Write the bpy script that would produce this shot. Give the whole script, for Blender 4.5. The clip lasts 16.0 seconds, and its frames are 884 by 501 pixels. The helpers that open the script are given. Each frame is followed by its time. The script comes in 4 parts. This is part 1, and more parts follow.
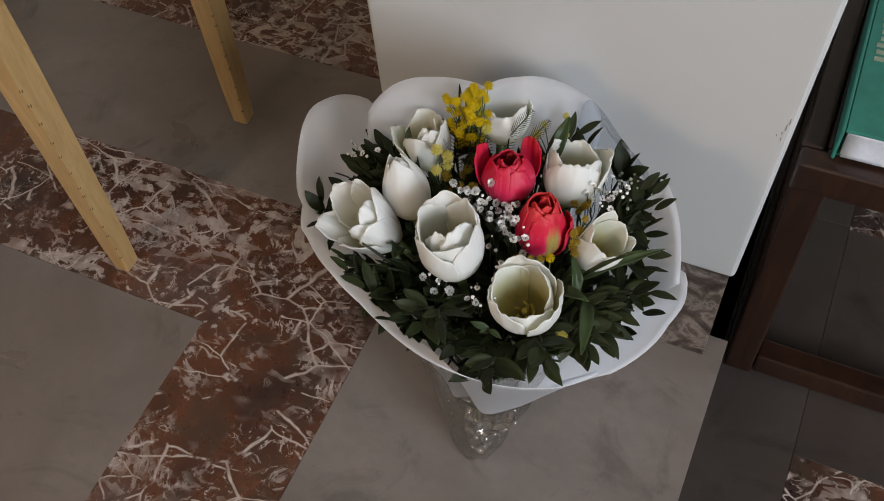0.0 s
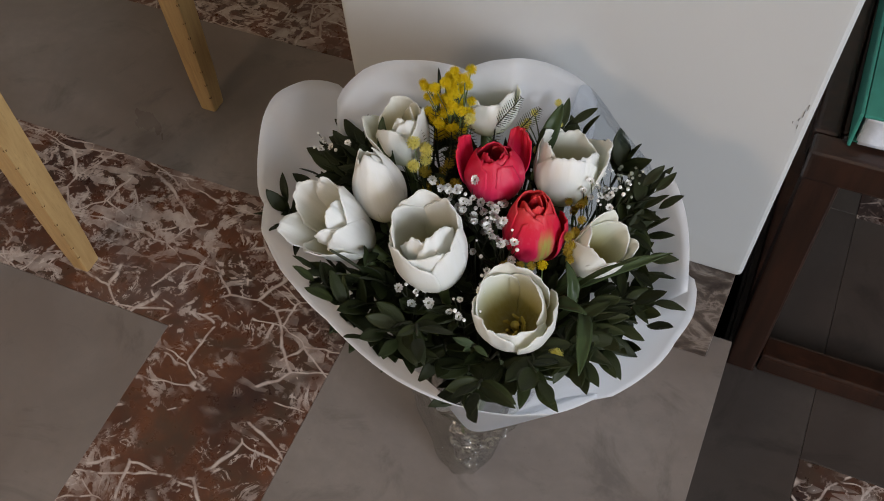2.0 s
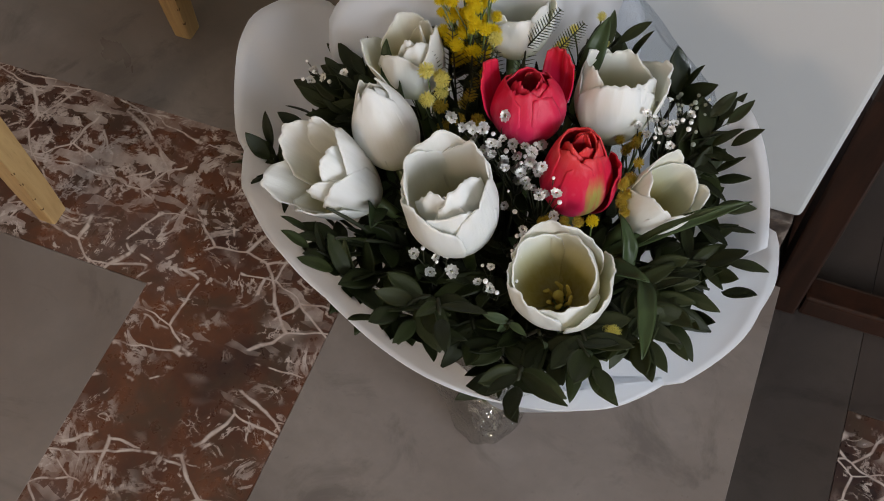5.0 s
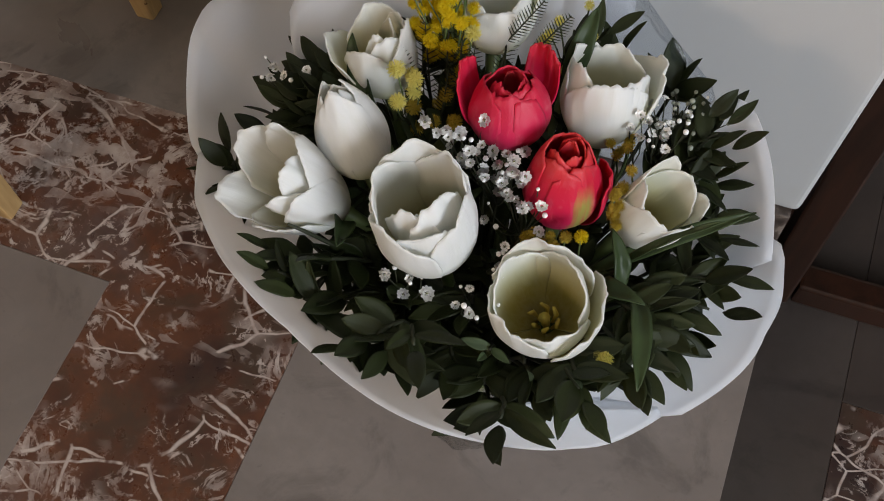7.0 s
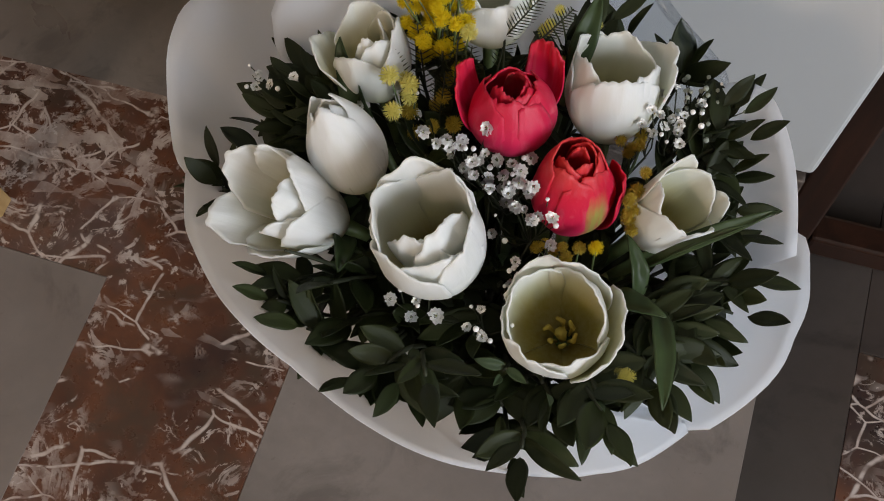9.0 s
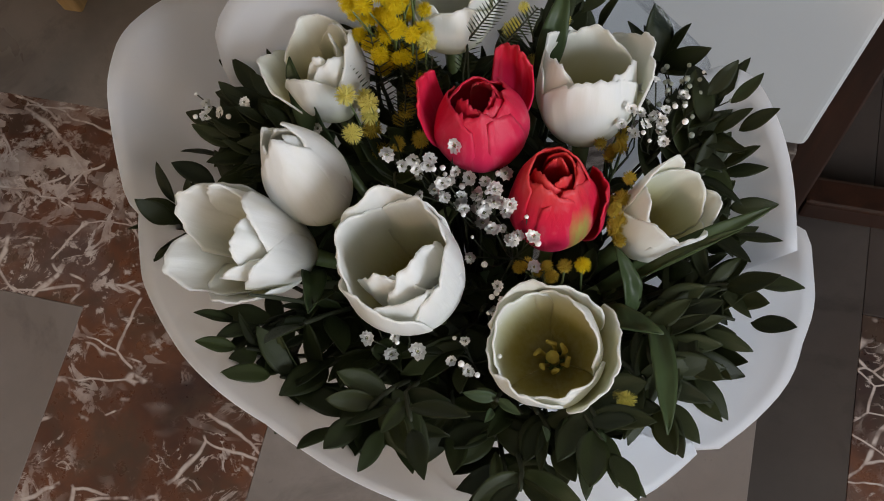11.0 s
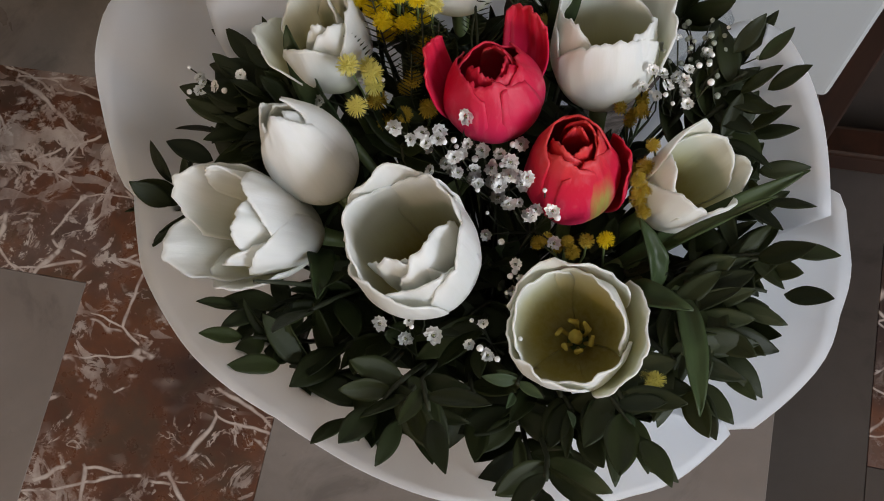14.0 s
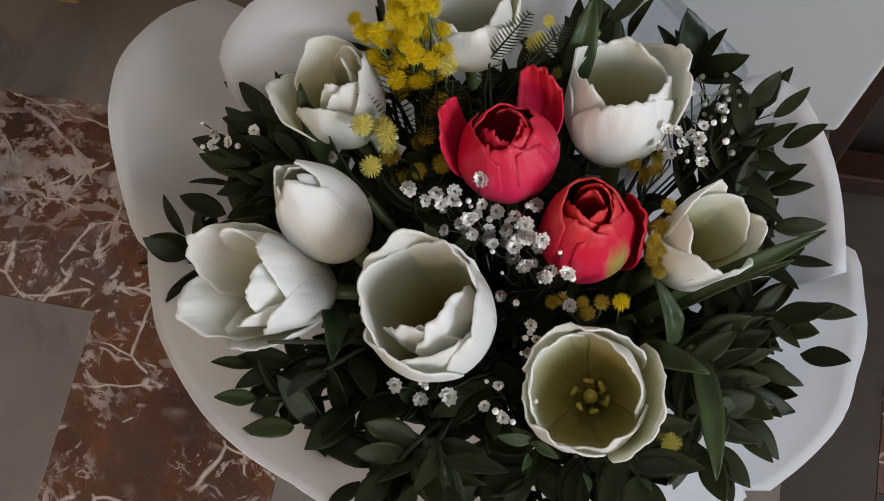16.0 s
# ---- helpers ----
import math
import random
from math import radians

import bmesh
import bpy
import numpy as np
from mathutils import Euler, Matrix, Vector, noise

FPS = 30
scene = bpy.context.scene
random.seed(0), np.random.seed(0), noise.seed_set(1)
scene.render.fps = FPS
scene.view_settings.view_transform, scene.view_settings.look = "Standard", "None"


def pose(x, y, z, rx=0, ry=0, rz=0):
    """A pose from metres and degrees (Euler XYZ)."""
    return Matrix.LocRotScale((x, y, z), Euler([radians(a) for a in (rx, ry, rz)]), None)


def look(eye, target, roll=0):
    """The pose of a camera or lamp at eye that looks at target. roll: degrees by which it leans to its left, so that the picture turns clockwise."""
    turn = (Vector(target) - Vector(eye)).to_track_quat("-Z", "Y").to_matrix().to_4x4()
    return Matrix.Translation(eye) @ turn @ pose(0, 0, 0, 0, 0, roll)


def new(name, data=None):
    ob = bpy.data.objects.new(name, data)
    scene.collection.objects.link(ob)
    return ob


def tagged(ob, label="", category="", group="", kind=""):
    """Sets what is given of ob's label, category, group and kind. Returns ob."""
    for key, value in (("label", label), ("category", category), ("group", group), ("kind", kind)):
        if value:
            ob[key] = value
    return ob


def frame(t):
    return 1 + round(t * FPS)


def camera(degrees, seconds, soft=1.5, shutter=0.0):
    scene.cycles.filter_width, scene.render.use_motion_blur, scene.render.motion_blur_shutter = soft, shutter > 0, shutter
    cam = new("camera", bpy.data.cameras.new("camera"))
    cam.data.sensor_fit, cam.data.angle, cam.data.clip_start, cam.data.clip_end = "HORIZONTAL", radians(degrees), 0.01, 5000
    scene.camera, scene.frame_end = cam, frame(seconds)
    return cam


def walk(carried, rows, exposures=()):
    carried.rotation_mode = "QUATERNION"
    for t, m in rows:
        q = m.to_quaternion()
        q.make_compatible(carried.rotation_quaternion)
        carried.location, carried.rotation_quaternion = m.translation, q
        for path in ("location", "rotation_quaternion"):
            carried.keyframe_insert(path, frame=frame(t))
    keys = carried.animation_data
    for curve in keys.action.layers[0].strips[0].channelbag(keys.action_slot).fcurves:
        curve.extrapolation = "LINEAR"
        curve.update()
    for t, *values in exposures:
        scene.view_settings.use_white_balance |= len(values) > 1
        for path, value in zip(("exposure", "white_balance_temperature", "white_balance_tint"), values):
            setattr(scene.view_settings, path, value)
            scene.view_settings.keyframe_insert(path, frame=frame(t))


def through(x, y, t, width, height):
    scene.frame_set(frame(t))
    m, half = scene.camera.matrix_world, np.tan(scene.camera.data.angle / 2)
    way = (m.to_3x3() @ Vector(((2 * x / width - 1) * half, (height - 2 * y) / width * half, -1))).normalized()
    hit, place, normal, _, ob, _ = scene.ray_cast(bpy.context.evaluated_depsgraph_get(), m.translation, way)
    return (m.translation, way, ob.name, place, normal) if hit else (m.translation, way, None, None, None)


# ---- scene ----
cam = camera(50.8, 16.0, soft=1.0)
METRES, EYE, TILT, LEAN, TURN = 0.40, 0.974, -55.6, 4.2, 24.1
ROWS = [
    (0.0, 0.0, 0.0, 0.0, 0.0, 0.0, -0.0),
    (0.5, -0.0062, 0.0605, 0.0078, -0.07, -0.1, -0.0),
    (1.0, -0.0087, 0.1165, 0.0155, -0.32, -0.18, -0.02),
    (1.5, 0.0041, 0.1558, 0.0304, -0.45, -0.53, 0.21),
    (2.0, 0.0175, 0.1991, 0.0393, -0.7, -1.09, 0.55),
    (2.5, 0.0226, 0.247, 0.0403, -0.94, -1.3, 1.5),
    (3.0, 0.0106, 0.3115, 0.0403, -0.71, -2.3, 1.56),
    (3.5, 0.0061, 0.3856, 0.0545, -0.67, -2.73, 1.86),
    (4.0, -0.0109, 0.434, 0.0668, -0.62, -3.83, 1.76),
    (6.5, -0.0004, 0.5801, 0.0978, -2.08, -7.12, 2.3),
    (7.0, -0.0015, 0.6148, 0.1207, -2.18, -7.61, 2.44),
    (7.5, -0.0042, 0.6347, 0.1337, -2.16, -8.18, 2.73),
    (8.0, -0.0011, 0.651, 0.163, -2.33, -9.66, 3.95),
    (10.5, 0.012, 0.7517, 0.2352, -3.67, -12.82, 8.9),
    (11.0, 0.0308, 0.7733, 0.2432, -4.14, -13.45, 10.37),
    (11.5, 0.0411, 0.7895, 0.2508, -4.2, -13.86, 10.16),
    (12.0, 0.0426, 0.7998, 0.2538, -4.2, -14.23, 10.71),
    (12.5, 0.038, 0.8136, 0.2483, -4.34, -14.59, 11.42),
    (13.0, 0.032, 0.8223, 0.2501, -4.21, -15.25, 11.89),
    (13.5, 0.0345, 0.8291, 0.2494, -4.3, -15.68, 12.04),
    (14.0, 0.0288, 0.8322, 0.2564, -4.29, -16.4, 12.14),
    (14.5, 0.0226, 0.833, 0.2664, -4.26, -17.01, 12.19),
    (15.0, 0.0201, 0.8382, 0.2857, -4.23, -17.06, 12.13),
    (15.5, 0.0191, 0.8502, 0.2995, -4.21, -16.42, 12.21),
    (16.0, 0.0307, 0.8498, 0.3128, -4.13, -16.25, 12.31),
]
walk(cam, [(t, pose(0, 0, EYE, TILT, LEAN, TURN) @ pose(METRES * x, METRES * y, METRES * z, 90 + pitch, roll, yaw)) for t, x, y, z, yaw, pitch, roll in ROWS], [(0.0, -0.05, 7750, 23), (16.0, -0.05, 7750, 23)])

# ---- world and light ----
world = bpy.data.worlds.new("world")
scene.world = world
world.use_nodes = True
wn = world.node_tree
sky = wn.nodes.new("ShaderNodeTexSky")
sky.sky_type, sky.sun_disc = "NISHITA", False
sky.sun_elevation, sky.sun_rotation = radians(35), radians(200)
wn.links.new(sky.outputs[0], wn.nodes["Background"].inputs[0])
wn.nodes["Background"].inputs[1].default_value = 0.10


def area_lamp(name, eye, target, sx, sy, watts, colour):
    data = bpy.data.lights.new(name, "AREA")
    data.shape, data.size, data.size_y, data.energy, data.color = "RECTANGLE", sx, sy, watts, colour
    ob = new(name, data)
    ob.matrix_world = look(eye, target)
    return ob


WIN1 = dict(y0=-1.95, y1=-0.45, z0=0.95, z1=2.65)
area_lamp("window_daylight", (2.58, -1.2, 1.80), (-0.1, 0.4, 0.45), 1.35, 1.55, 136, (0.65, 0.83, 1.0))
area_lamp("wall_lamp_light", (-0.95, -2.20, 2.05), (-0.2, 0.4, 0.4), 0.60, 0.45, 25, (1.0, 0.86, 0.70))

# ---- materials ----


class Mat:
    """A node material with a Principled shader and short ways to add nodes."""

    def __init__(self, name, rough=0.5, **more):
        self.m = bpy.data.materials.new(name)
        self.m.use_nodes = True
        self.t = self.m.node_tree
        self.bsdf = self.t.nodes["Principled BSDF"]
        self.out = self.t.nodes["Material Output"]
        self.bsdf.inputs["Roughness"].default_value = rough
        for k, v in more.items():
            self.bsdf.inputs[k.replace("_", " ")].default_value = v

    def node(self, kind, **ins):
        n = self.t.nodes.new(kind)
        for k, v in ins.items():
            n.inputs[k.replace("_", " ")].default_value = v
        return n

    def link(self, a, b):
        self.t.links.new(a, b)

    def coords(self, kind="Object", scale=(1, 1, 1), shift=False):
        c = self.node("ShaderNodeTexCoord")
        mp = self.node("ShaderNodeMapping", Scale=scale)
        self.link(c.outputs[kind], mp.inputs[0])
        if shift:
            info = self.node("ShaderNodeObjectInfo")
            mul = self.node("ShaderNodeMath")
            mul.operation = "MULTIPLY"
            mul.inputs[1].default_value = 37.0
            self.link(info.outputs["Random"], mul.inputs[0])
            comb = self.node("ShaderNodeCombineXYZ")
            for i in range(3):
                self.link(mul.outputs[0], comb.inputs[i])
            self.link(comb.outputs[0], mp.inputs["Location"])
        return mp.outputs[0]

    def noise(self, vec, scale, detail=4, rough=0.55, distort=0.0):
        n = self.node("ShaderNodeTexNoise", Scale=scale, Detail=detail, Roughness=rough, Distortion=distort)
        self.link(vec, n.inputs["Vector"])
        return n.outputs[0]

    def ramp(self, fac, *stops):
        r = self.node("ShaderNodeValToRGB")
        e = r.color_ramp.elements
        while len(e) < len(stops):
            e.new(0.5)
        for i, (p, c) in enumerate(stops):
            e[i].position = p
            e[i].color = (*c, 1) if len(c) == 3 else c
        self.link(fac, r.inputs[0])
        return r.outputs[0]

    def grey(self, fac, a, b, lo=0.0, hi=1.0):
        return self.ramp(fac, (a, (lo,) * 3), (b, (hi,) * 3))

    def mix(self, fac, a, b, mode="MIX"):
        n = self.node("ShaderNodeMix")
        n.data_type, n.blend_type = "RGBA", mode
        for s, v in ((n.inputs[0], fac), (n.inputs[6], a), (n.inputs[7], b)):
            if isinstance(v, (int, float)):
                s.default_value = v
            elif isinstance(v, tuple):
                s.default_value = (*v, 1)
            else:
                self.link(v, s)
        return n.outputs[2]

    def base(self, col):
        if isinstance(col, tuple):
            self.bsdf.inputs["Base Color"].default_value = (*col, 1)
        else:
            self.link(col, self.bsdf.inputs["Base Color"])
        return self

    def bump(self, fac, strength=0.2, dist=0.002):
        b = self.node("ShaderNodeBump", Strength=strength, Distance=dist)
        self.link(fac, b.inputs["Height"])
        self.link(b.outputs[0], self.bsdf.inputs["Normal"])
        return b.outputs[0]

    def roughness(self, fac):
        self.link(fac, self.bsdf.inputs["Roughness"])

    def translucent(self, col, amount):
        """Lets light through: a share of the surface is a translucent shader."""
        tr = self.node("ShaderNodeBsdfTranslucent")
        if isinstance(col, tuple):
            tr.inputs[0].default_value = (*col, 1)
        else:
            self.link(col, tr.inputs[0])
        ms = self.node("ShaderNodeMixShader")
        ms.inputs[0].default_value = amount
        self.link(self.bsdf.outputs[0], ms.inputs[1])
        self.link(tr.outputs[0], ms.inputs[2])
        self.link(ms.outputs[0], self.out.inputs[0])
        return self


def red_marble():
    k = Mat("red_marble", 0.3)
    v = k.coords("Object", shift=True)
    big = k.noise(v, 5.0, 5, 0.6)
    fine = k.noise(v, 42.0, 6, 0.65)
    body = k.ramp(big, (0.32, (0.030, 0.018, 0.017)), (0.43, (0.095, 0.036, 0.021)), (0.52, (0.142, 0.053, 0.028)), (0.62, (0.125, 0.078, 0.066)), (0.75, (0.055, 0.032, 0.030)))
    body = k.mix(k.grey(fine, 0.35, 0.7, 0.0, 0.55), body, (0.045, 0.02, 0.016))
    # warped coordinates for the veins
    warp = k.node("ShaderNodeTexNoise", Scale=11.0, Detail=3.0, Roughness=0.5)
    k.link(v, warp.inputs["Vector"])
    sub = k.node("ShaderNodeVectorMath")
    sub.operation = "MULTIPLY_ADD"
    k.link(warp.outputs["Color"], sub.inputs[0])
    sub.inputs[1].default_value = (0.035, 0.035, 0.035)
    k.link(v, sub.inputs[2])

    def times(p, q):
        return k.mix(1.0, p, q, "MULTIPLY")

    def ridge(vec, scale, detail, rough, distort, width):
        # thin ragged lines where a noise crosses its middle
        m = k.node("ShaderNodeMath")
        m.operation, m.inputs[1].default_value = "SUBTRACT", 0.5
        k.link(k.noise(vec, scale, detail, rough, distort), m.inputs[0])
        n = k.node("ShaderNodeMath")
        n.operation = "ABSOLUTE"
        k.link(m.outputs[0], n.inputs[0])
        return k.grey(n.outputs[0], width * 0.4, width, 1.0, 0.0)

    # a few long straight cracks filled with white
    white = None
    for size, width, turn, where, at in ((7.0, 0.015, 0.4, 9.0, 0.45), (11.0, 0.020, 1.3, 12.0, 0.49)):
        mp = k.node("ShaderNodeMapping", Scale=(1.0, 1.7, 1.0), Rotation=(0, 0, turn), Location=(size, turn, 0))
        k.link(sub.outputs[0], mp.inputs[0])
        crack = k.node("ShaderNodeTexVoronoi", Scale=size)
        crack.feature = "DISTANCE_TO_EDGE"
        k.link(mp.outputs[0], crack.inputs["Vector"])
        line = times(k.grey(crack.outputs["Distance"], width * 0.4, width, 1.0, 0.0), k.grey(k.noise(v, where, 4, 0.65), at, at + 0.03))
        white = line if white is None else k.mix(1.0, white, line, "LIGHTEN")
    # drifts of broken white pieces between calm red zones
    busy = k.grey(k.noise(v, 4.6, 4, 0.6, 0.5), 0.47, 0.57, 0.0, 0.9)
    calm = k.grey(k.noise(v, 9.0, 4, 0.6), 0.42, 0.52, 0.0, 0.85)
    for vec, scale, distort, width, mask in ((sub.outputs[0], 13.0, 0.7, 0.030, busy), (v, 24.0, 0.5, 0.036, busy), (v, 30.0, 0.9, 0.026, calm)):
        gap = k.grey(k.noise(v, scale * 1.7, 4, 0.65), 0.49, 0.55)
        white = k.mix(1.0, white, times(times(ridge(vec, scale, 5, 0.6, distort, width), gap), mask), "LIGHTEN")
    lump = times(k.grey(k.noise(sub.outputs[0], 30.0, 7, 0.66, 1.2), 0.55, 0.58), k.grey(k.noise(v, 3.3, 4, 0.6, 0.4), 0.46, 0.54))
    white = k.mix(1.0, white, times(lump, (0.85, 0.85, 0.85)), "LIGHTEN")
    for size, shape, turn, cut in ((30.0, (1.0, 4.0, 1.0), -0.6, 0.86), (38.0, (1.0, 3.2, 1.0), 1.3, 0.87)):
        stretch = k.node("ShaderNodeMapping", Scale=shape, Rotation=(0, 0, turn))
        k.link(sub.outputs[0], stretch.inputs[0])
        cell = k.node("ShaderNodeTexVoronoi", Scale=size)
        k.link(stretch.outputs[0], cell.inputs["Vector"])
        pick = k.node("ShaderNodeSeparateColor")
        k.link(cell.outputs["Color"], pick.inputs[0])
        white = k.mix(1.0, white, times(times(k.grey(pick.outputs[0], cut, cut + 0.01), busy), (0.7, 0.7, 0.7)), "LIGHTEN")
    # olive-brown clouds in the red
    body = k.mix(k.grey(k.noise(v, 17.0, 6, 0.65, 0.6), 0.50, 0.62, 0.0, 0.65), body, (0.060, 0.040, 0.028))
    pale = k.ramp(k.noise(v, 60.0, 4, 0.6), (0.3, (0.30, 0.22, 0.19)), (0.60, (0.50, 0.43, 0.39)))
    k.base(k.mix(white, body, pale))
    k.roughness(k.grey(fine, 0.3, 0.7, 0.22, 0.4))
    k.bump(fine, 0.05, 0.0008)
    return k.m


def grey_marble(name, lo, hi):
    k = Mat(name, 0.3)
    v = k.coords("Object", shift=True)
    cloud = k.noise(v, 4.5, 6, 0.6, 0.8)
    fine = k.noise(v, 70.0, 5, 0.65)
    col = k.ramp(cloud, (0.3, lo), (0.5, tuple((a + b) / 2 for a, b in zip(lo, hi))), (0.72, hi))
    warm = k.grey(k.noise(v, 2.3, 4, 0.6, 0.5), 0.42, 0.62, 0.0, 0.55)
    col = k.mix(warm, col, (lo[0] * 1.18, lo[1] * 1.04, lo[2] * 0.95))
    vein = k.grey(k.noise(v, 7.0, 7, 0.68, 1.6), 0.33, 0.45, 0.5, 0.0)
    col = k.mix(vein, col, tuple(0.42 * a for a in lo))
    speck = k.grey(k.noise(v, 160.0, 3, 0.7), 0.66, 0.78, 0.0, 0.35)
    col = k.mix(speck, col, tuple(0.4 * a for a in lo))
    col = k.mix(k.grey(fine, 0.3, 0.75, 0.0, 0.4), col, tuple(0.6 * a for a in hi))
    k.base(col)
    k.roughness(k.grey(cloud, 0.3, 0.7, 0.26, 0.42))
    k.bump(fine, 0.04, 0.0006)
    return k.m


def brown_marble():
    k = Mat("brown_grey_marble", 0.28)
    v = k.coords("Object")
    w = k.noise(v, 16.0, 6, 0.62, 2.2)
    col = k.ramp(w, (0.34, (0.028, 0.020, 0.017)), (0.46, (0.08, 0.060, 0.050)), (0.53, (0.22, 0.185, 0.16)), (0.57, (0.09, 0.066, 0.055)), (0.68, (0.05, 0.036, 0.030)))
    k.base(k.mix(k.grey(k.noise(v, 90.0, 4), 0.5, 0.75, 0.0, 0.25), col, (0.26, 0.22, 0.19)))
    return k.m


def wall_paint():
    k = Mat("white_wall_paint", 0.55)
    v = k.coords("Object")
    n = k.noise(v, 3.0, 5, 0.6)
    col = k.ramp(n, (0.3, (0.435, 0.440, 0.425)), (0.6, (0.495, 0.510, 0.508)))
    scuff = k.grey(k.noise(v, 38.0, 4, 0.7, 1.0), 0.72, 0.8, 0.0, 0.25)
    k.base(k.mix(scuff, col, (0.35, 0.30, 0.24)))
    k.bump(k.noise(v, 120.0, 4, 0.6), 0.08, 0.001)
    return k.m


def wood(name, dark, light, rough, across=14.0, bumpy=0.15):
    k = Mat(name, rough)
    v = k.coords("Object", (across, across, 1.6), shift=True)
    g = k.noise(v, 3.2, 6, 0.62, 1.4)
    pore = k.noise(k.coords("Object", (60, 60, 5)), 8.0, 4, 0.7)
    col = k.ramp(g, (0.3, dark), (0.7, light))
    k.base(k.mix(k.grey(pore, 0.55, 0.75, 0.0, 0.4), col, tuple(0.45 * a for a in dark)))
    k.bump(pore, bumpy, 0.0008)
    return k.m


def paper():
    k = Mat("white_wrapping_paper", 0.42)
    v = k.coords("Object")
    n = k.noise(v, 6.0, 4, 0.5, 0.6)
    col = k.ramp(n, (0.3, (0.80, 0.80, 0.82)), (0.7, (0.87, 0.87, 0.88)))
    k.base(col)
    fib = k.noise(v, 9.0, 5, 0.6)
    k.bump(fib, 0.12, 0.004)
    k.translucent((0.94, 0.965, 0.99), 0.79)
    return k.m


def petal_white(name, stops, through):
    k = Mat(name, 0.5, Specular_IOR_Level=0.32)
    v = k.coords("Object", shift=True)
    sep = k.node("ShaderNodeSeparateXYZ")
    k.link(k.coords("Object"), sep.inputs[0])
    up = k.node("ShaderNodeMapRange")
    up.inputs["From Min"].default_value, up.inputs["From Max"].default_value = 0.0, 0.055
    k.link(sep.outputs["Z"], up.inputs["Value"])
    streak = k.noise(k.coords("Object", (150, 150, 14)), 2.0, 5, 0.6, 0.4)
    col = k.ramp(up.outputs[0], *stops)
    col = k.mix(k.grey(streak, 0.38, 0.75, 0.0, 0.22), col, (0.74, 0.77, 0.66))
    k.base(col)
    k.bump(k.mix(0.5, streak, k.noise(v, 55.0, 4, 0.6)), 0.40, 0.0018)
    k.translucent(k.mix(0.25, col, through), 0.42)
    return k.m


def petal_red(name="red_tulip_petal", green=False):
    k = Mat(name, 0.46, Specular_IOR_Level=0.35)
    sep = k.node("ShaderNodeSeparateXYZ")
    k.link(k.coords("Object"), sep.inputs[0])
    up = k.node("ShaderNodeMapRange")
    up.inputs["From Min"].default_value, up.inputs["From Max"].default_value = 0.0, 0.055
    k.link(sep.outputs["Z"], up.inputs["Value"])
    streak = k.noise(k.coords("Object", (170, 170, 10)), 2.0, 5, 0.6, 0.4)
    col = k.ramp(up.outputs[0], (0.0, (0.40, 0.05, 0.11)), (0.4, (0.70, 0.020, 0.085)), (0.8, (0.74, 0.018, 0.050)), (1.0, (0.80, 0.060, 0.060)))
    col = k.mix(k.grey(streak, 0.5, 0.8, 0.0, 0.5), col, (0.78, 0.16, 0.20))
    tip = k.grey(k.noise(k.coords("Object", shift=True), 38.0, 3), 0.62, 0.72, 0.0, 0.35)
    col = k.mix(tip, col, (0.85, 0.42, 0.40))
    if green:
        # a pale green flame along the middle of the petal
        ab = k.node("ShaderNodeMath")
        ab.operation = "ABSOLUTE"
        k.link(sep.outputs["Y"], ab.inputs[0])
        wide = k.node("ShaderNodeMapRange")
        wide.inputs["From Min"].default_value, wide.inputs["From Max"].default_value = 0.0075, 0.0025
        k.link(ab.outputs[0], wide.inputs["Value"])
        high = k.ramp(up.outputs[0], (0.1, (0.9,) * 3), (0.6, (0.9,) * 3), (0.8, (0,) * 3))
        col = k.mix(k.mix(1.0, k.mix(1.0, wide.outputs[0], high, "MULTIPLY"), k.grey(streak, 0.25, 0.5, 0.3, 1.0), "MULTIPLY"), col, (0.30, 0.36, 0.08))
    k.base(col)
    k.bump(streak, 0.28, 0.0014)
    k.translucent((0.70, 0.02, 0.03), 0.25)
    return k.m


def leafy(name, dark, light, rough=0.4, through=0.12):
    k = Mat(name, rough)
    info = k.node("ShaderNodeObjectInfo")
    n = k.noise(k.coords("Object", shift=True), 60.0, 4, 0.6)
    tone = k.ramp(info.outputs["Random"], (0.0, dark), (1.0, light))
    col = k.mix(k.grey(n, 0.35, 0.75, 0.0, 0.5), tone, tuple(0.55 * a for a in dark))
    k.base(col)
    k.bump(n, 0.2, 0.001)
    k.bsdf.inputs["Specular IOR Level"].default_value = 0.3
    k.translucent(tuple(1.6 * a for a in light), through)
    return k.m


def plain(name, col, rough, var=0.3, scale=80.0, through=0.0):
    k = Mat(name, rough)
    n = k.noise(k.coords("Object", shift=True), scale, 4)
    c = k.mix(k.grey(n, 0.3, 0.7, 0.0, 1.0), tuple(a * (1 - var) for a in col), col)
    k.base(c)
    k.bump(n, 0.1, 0.001)
    if through:
        k.translucent(col, through)
    return k.m


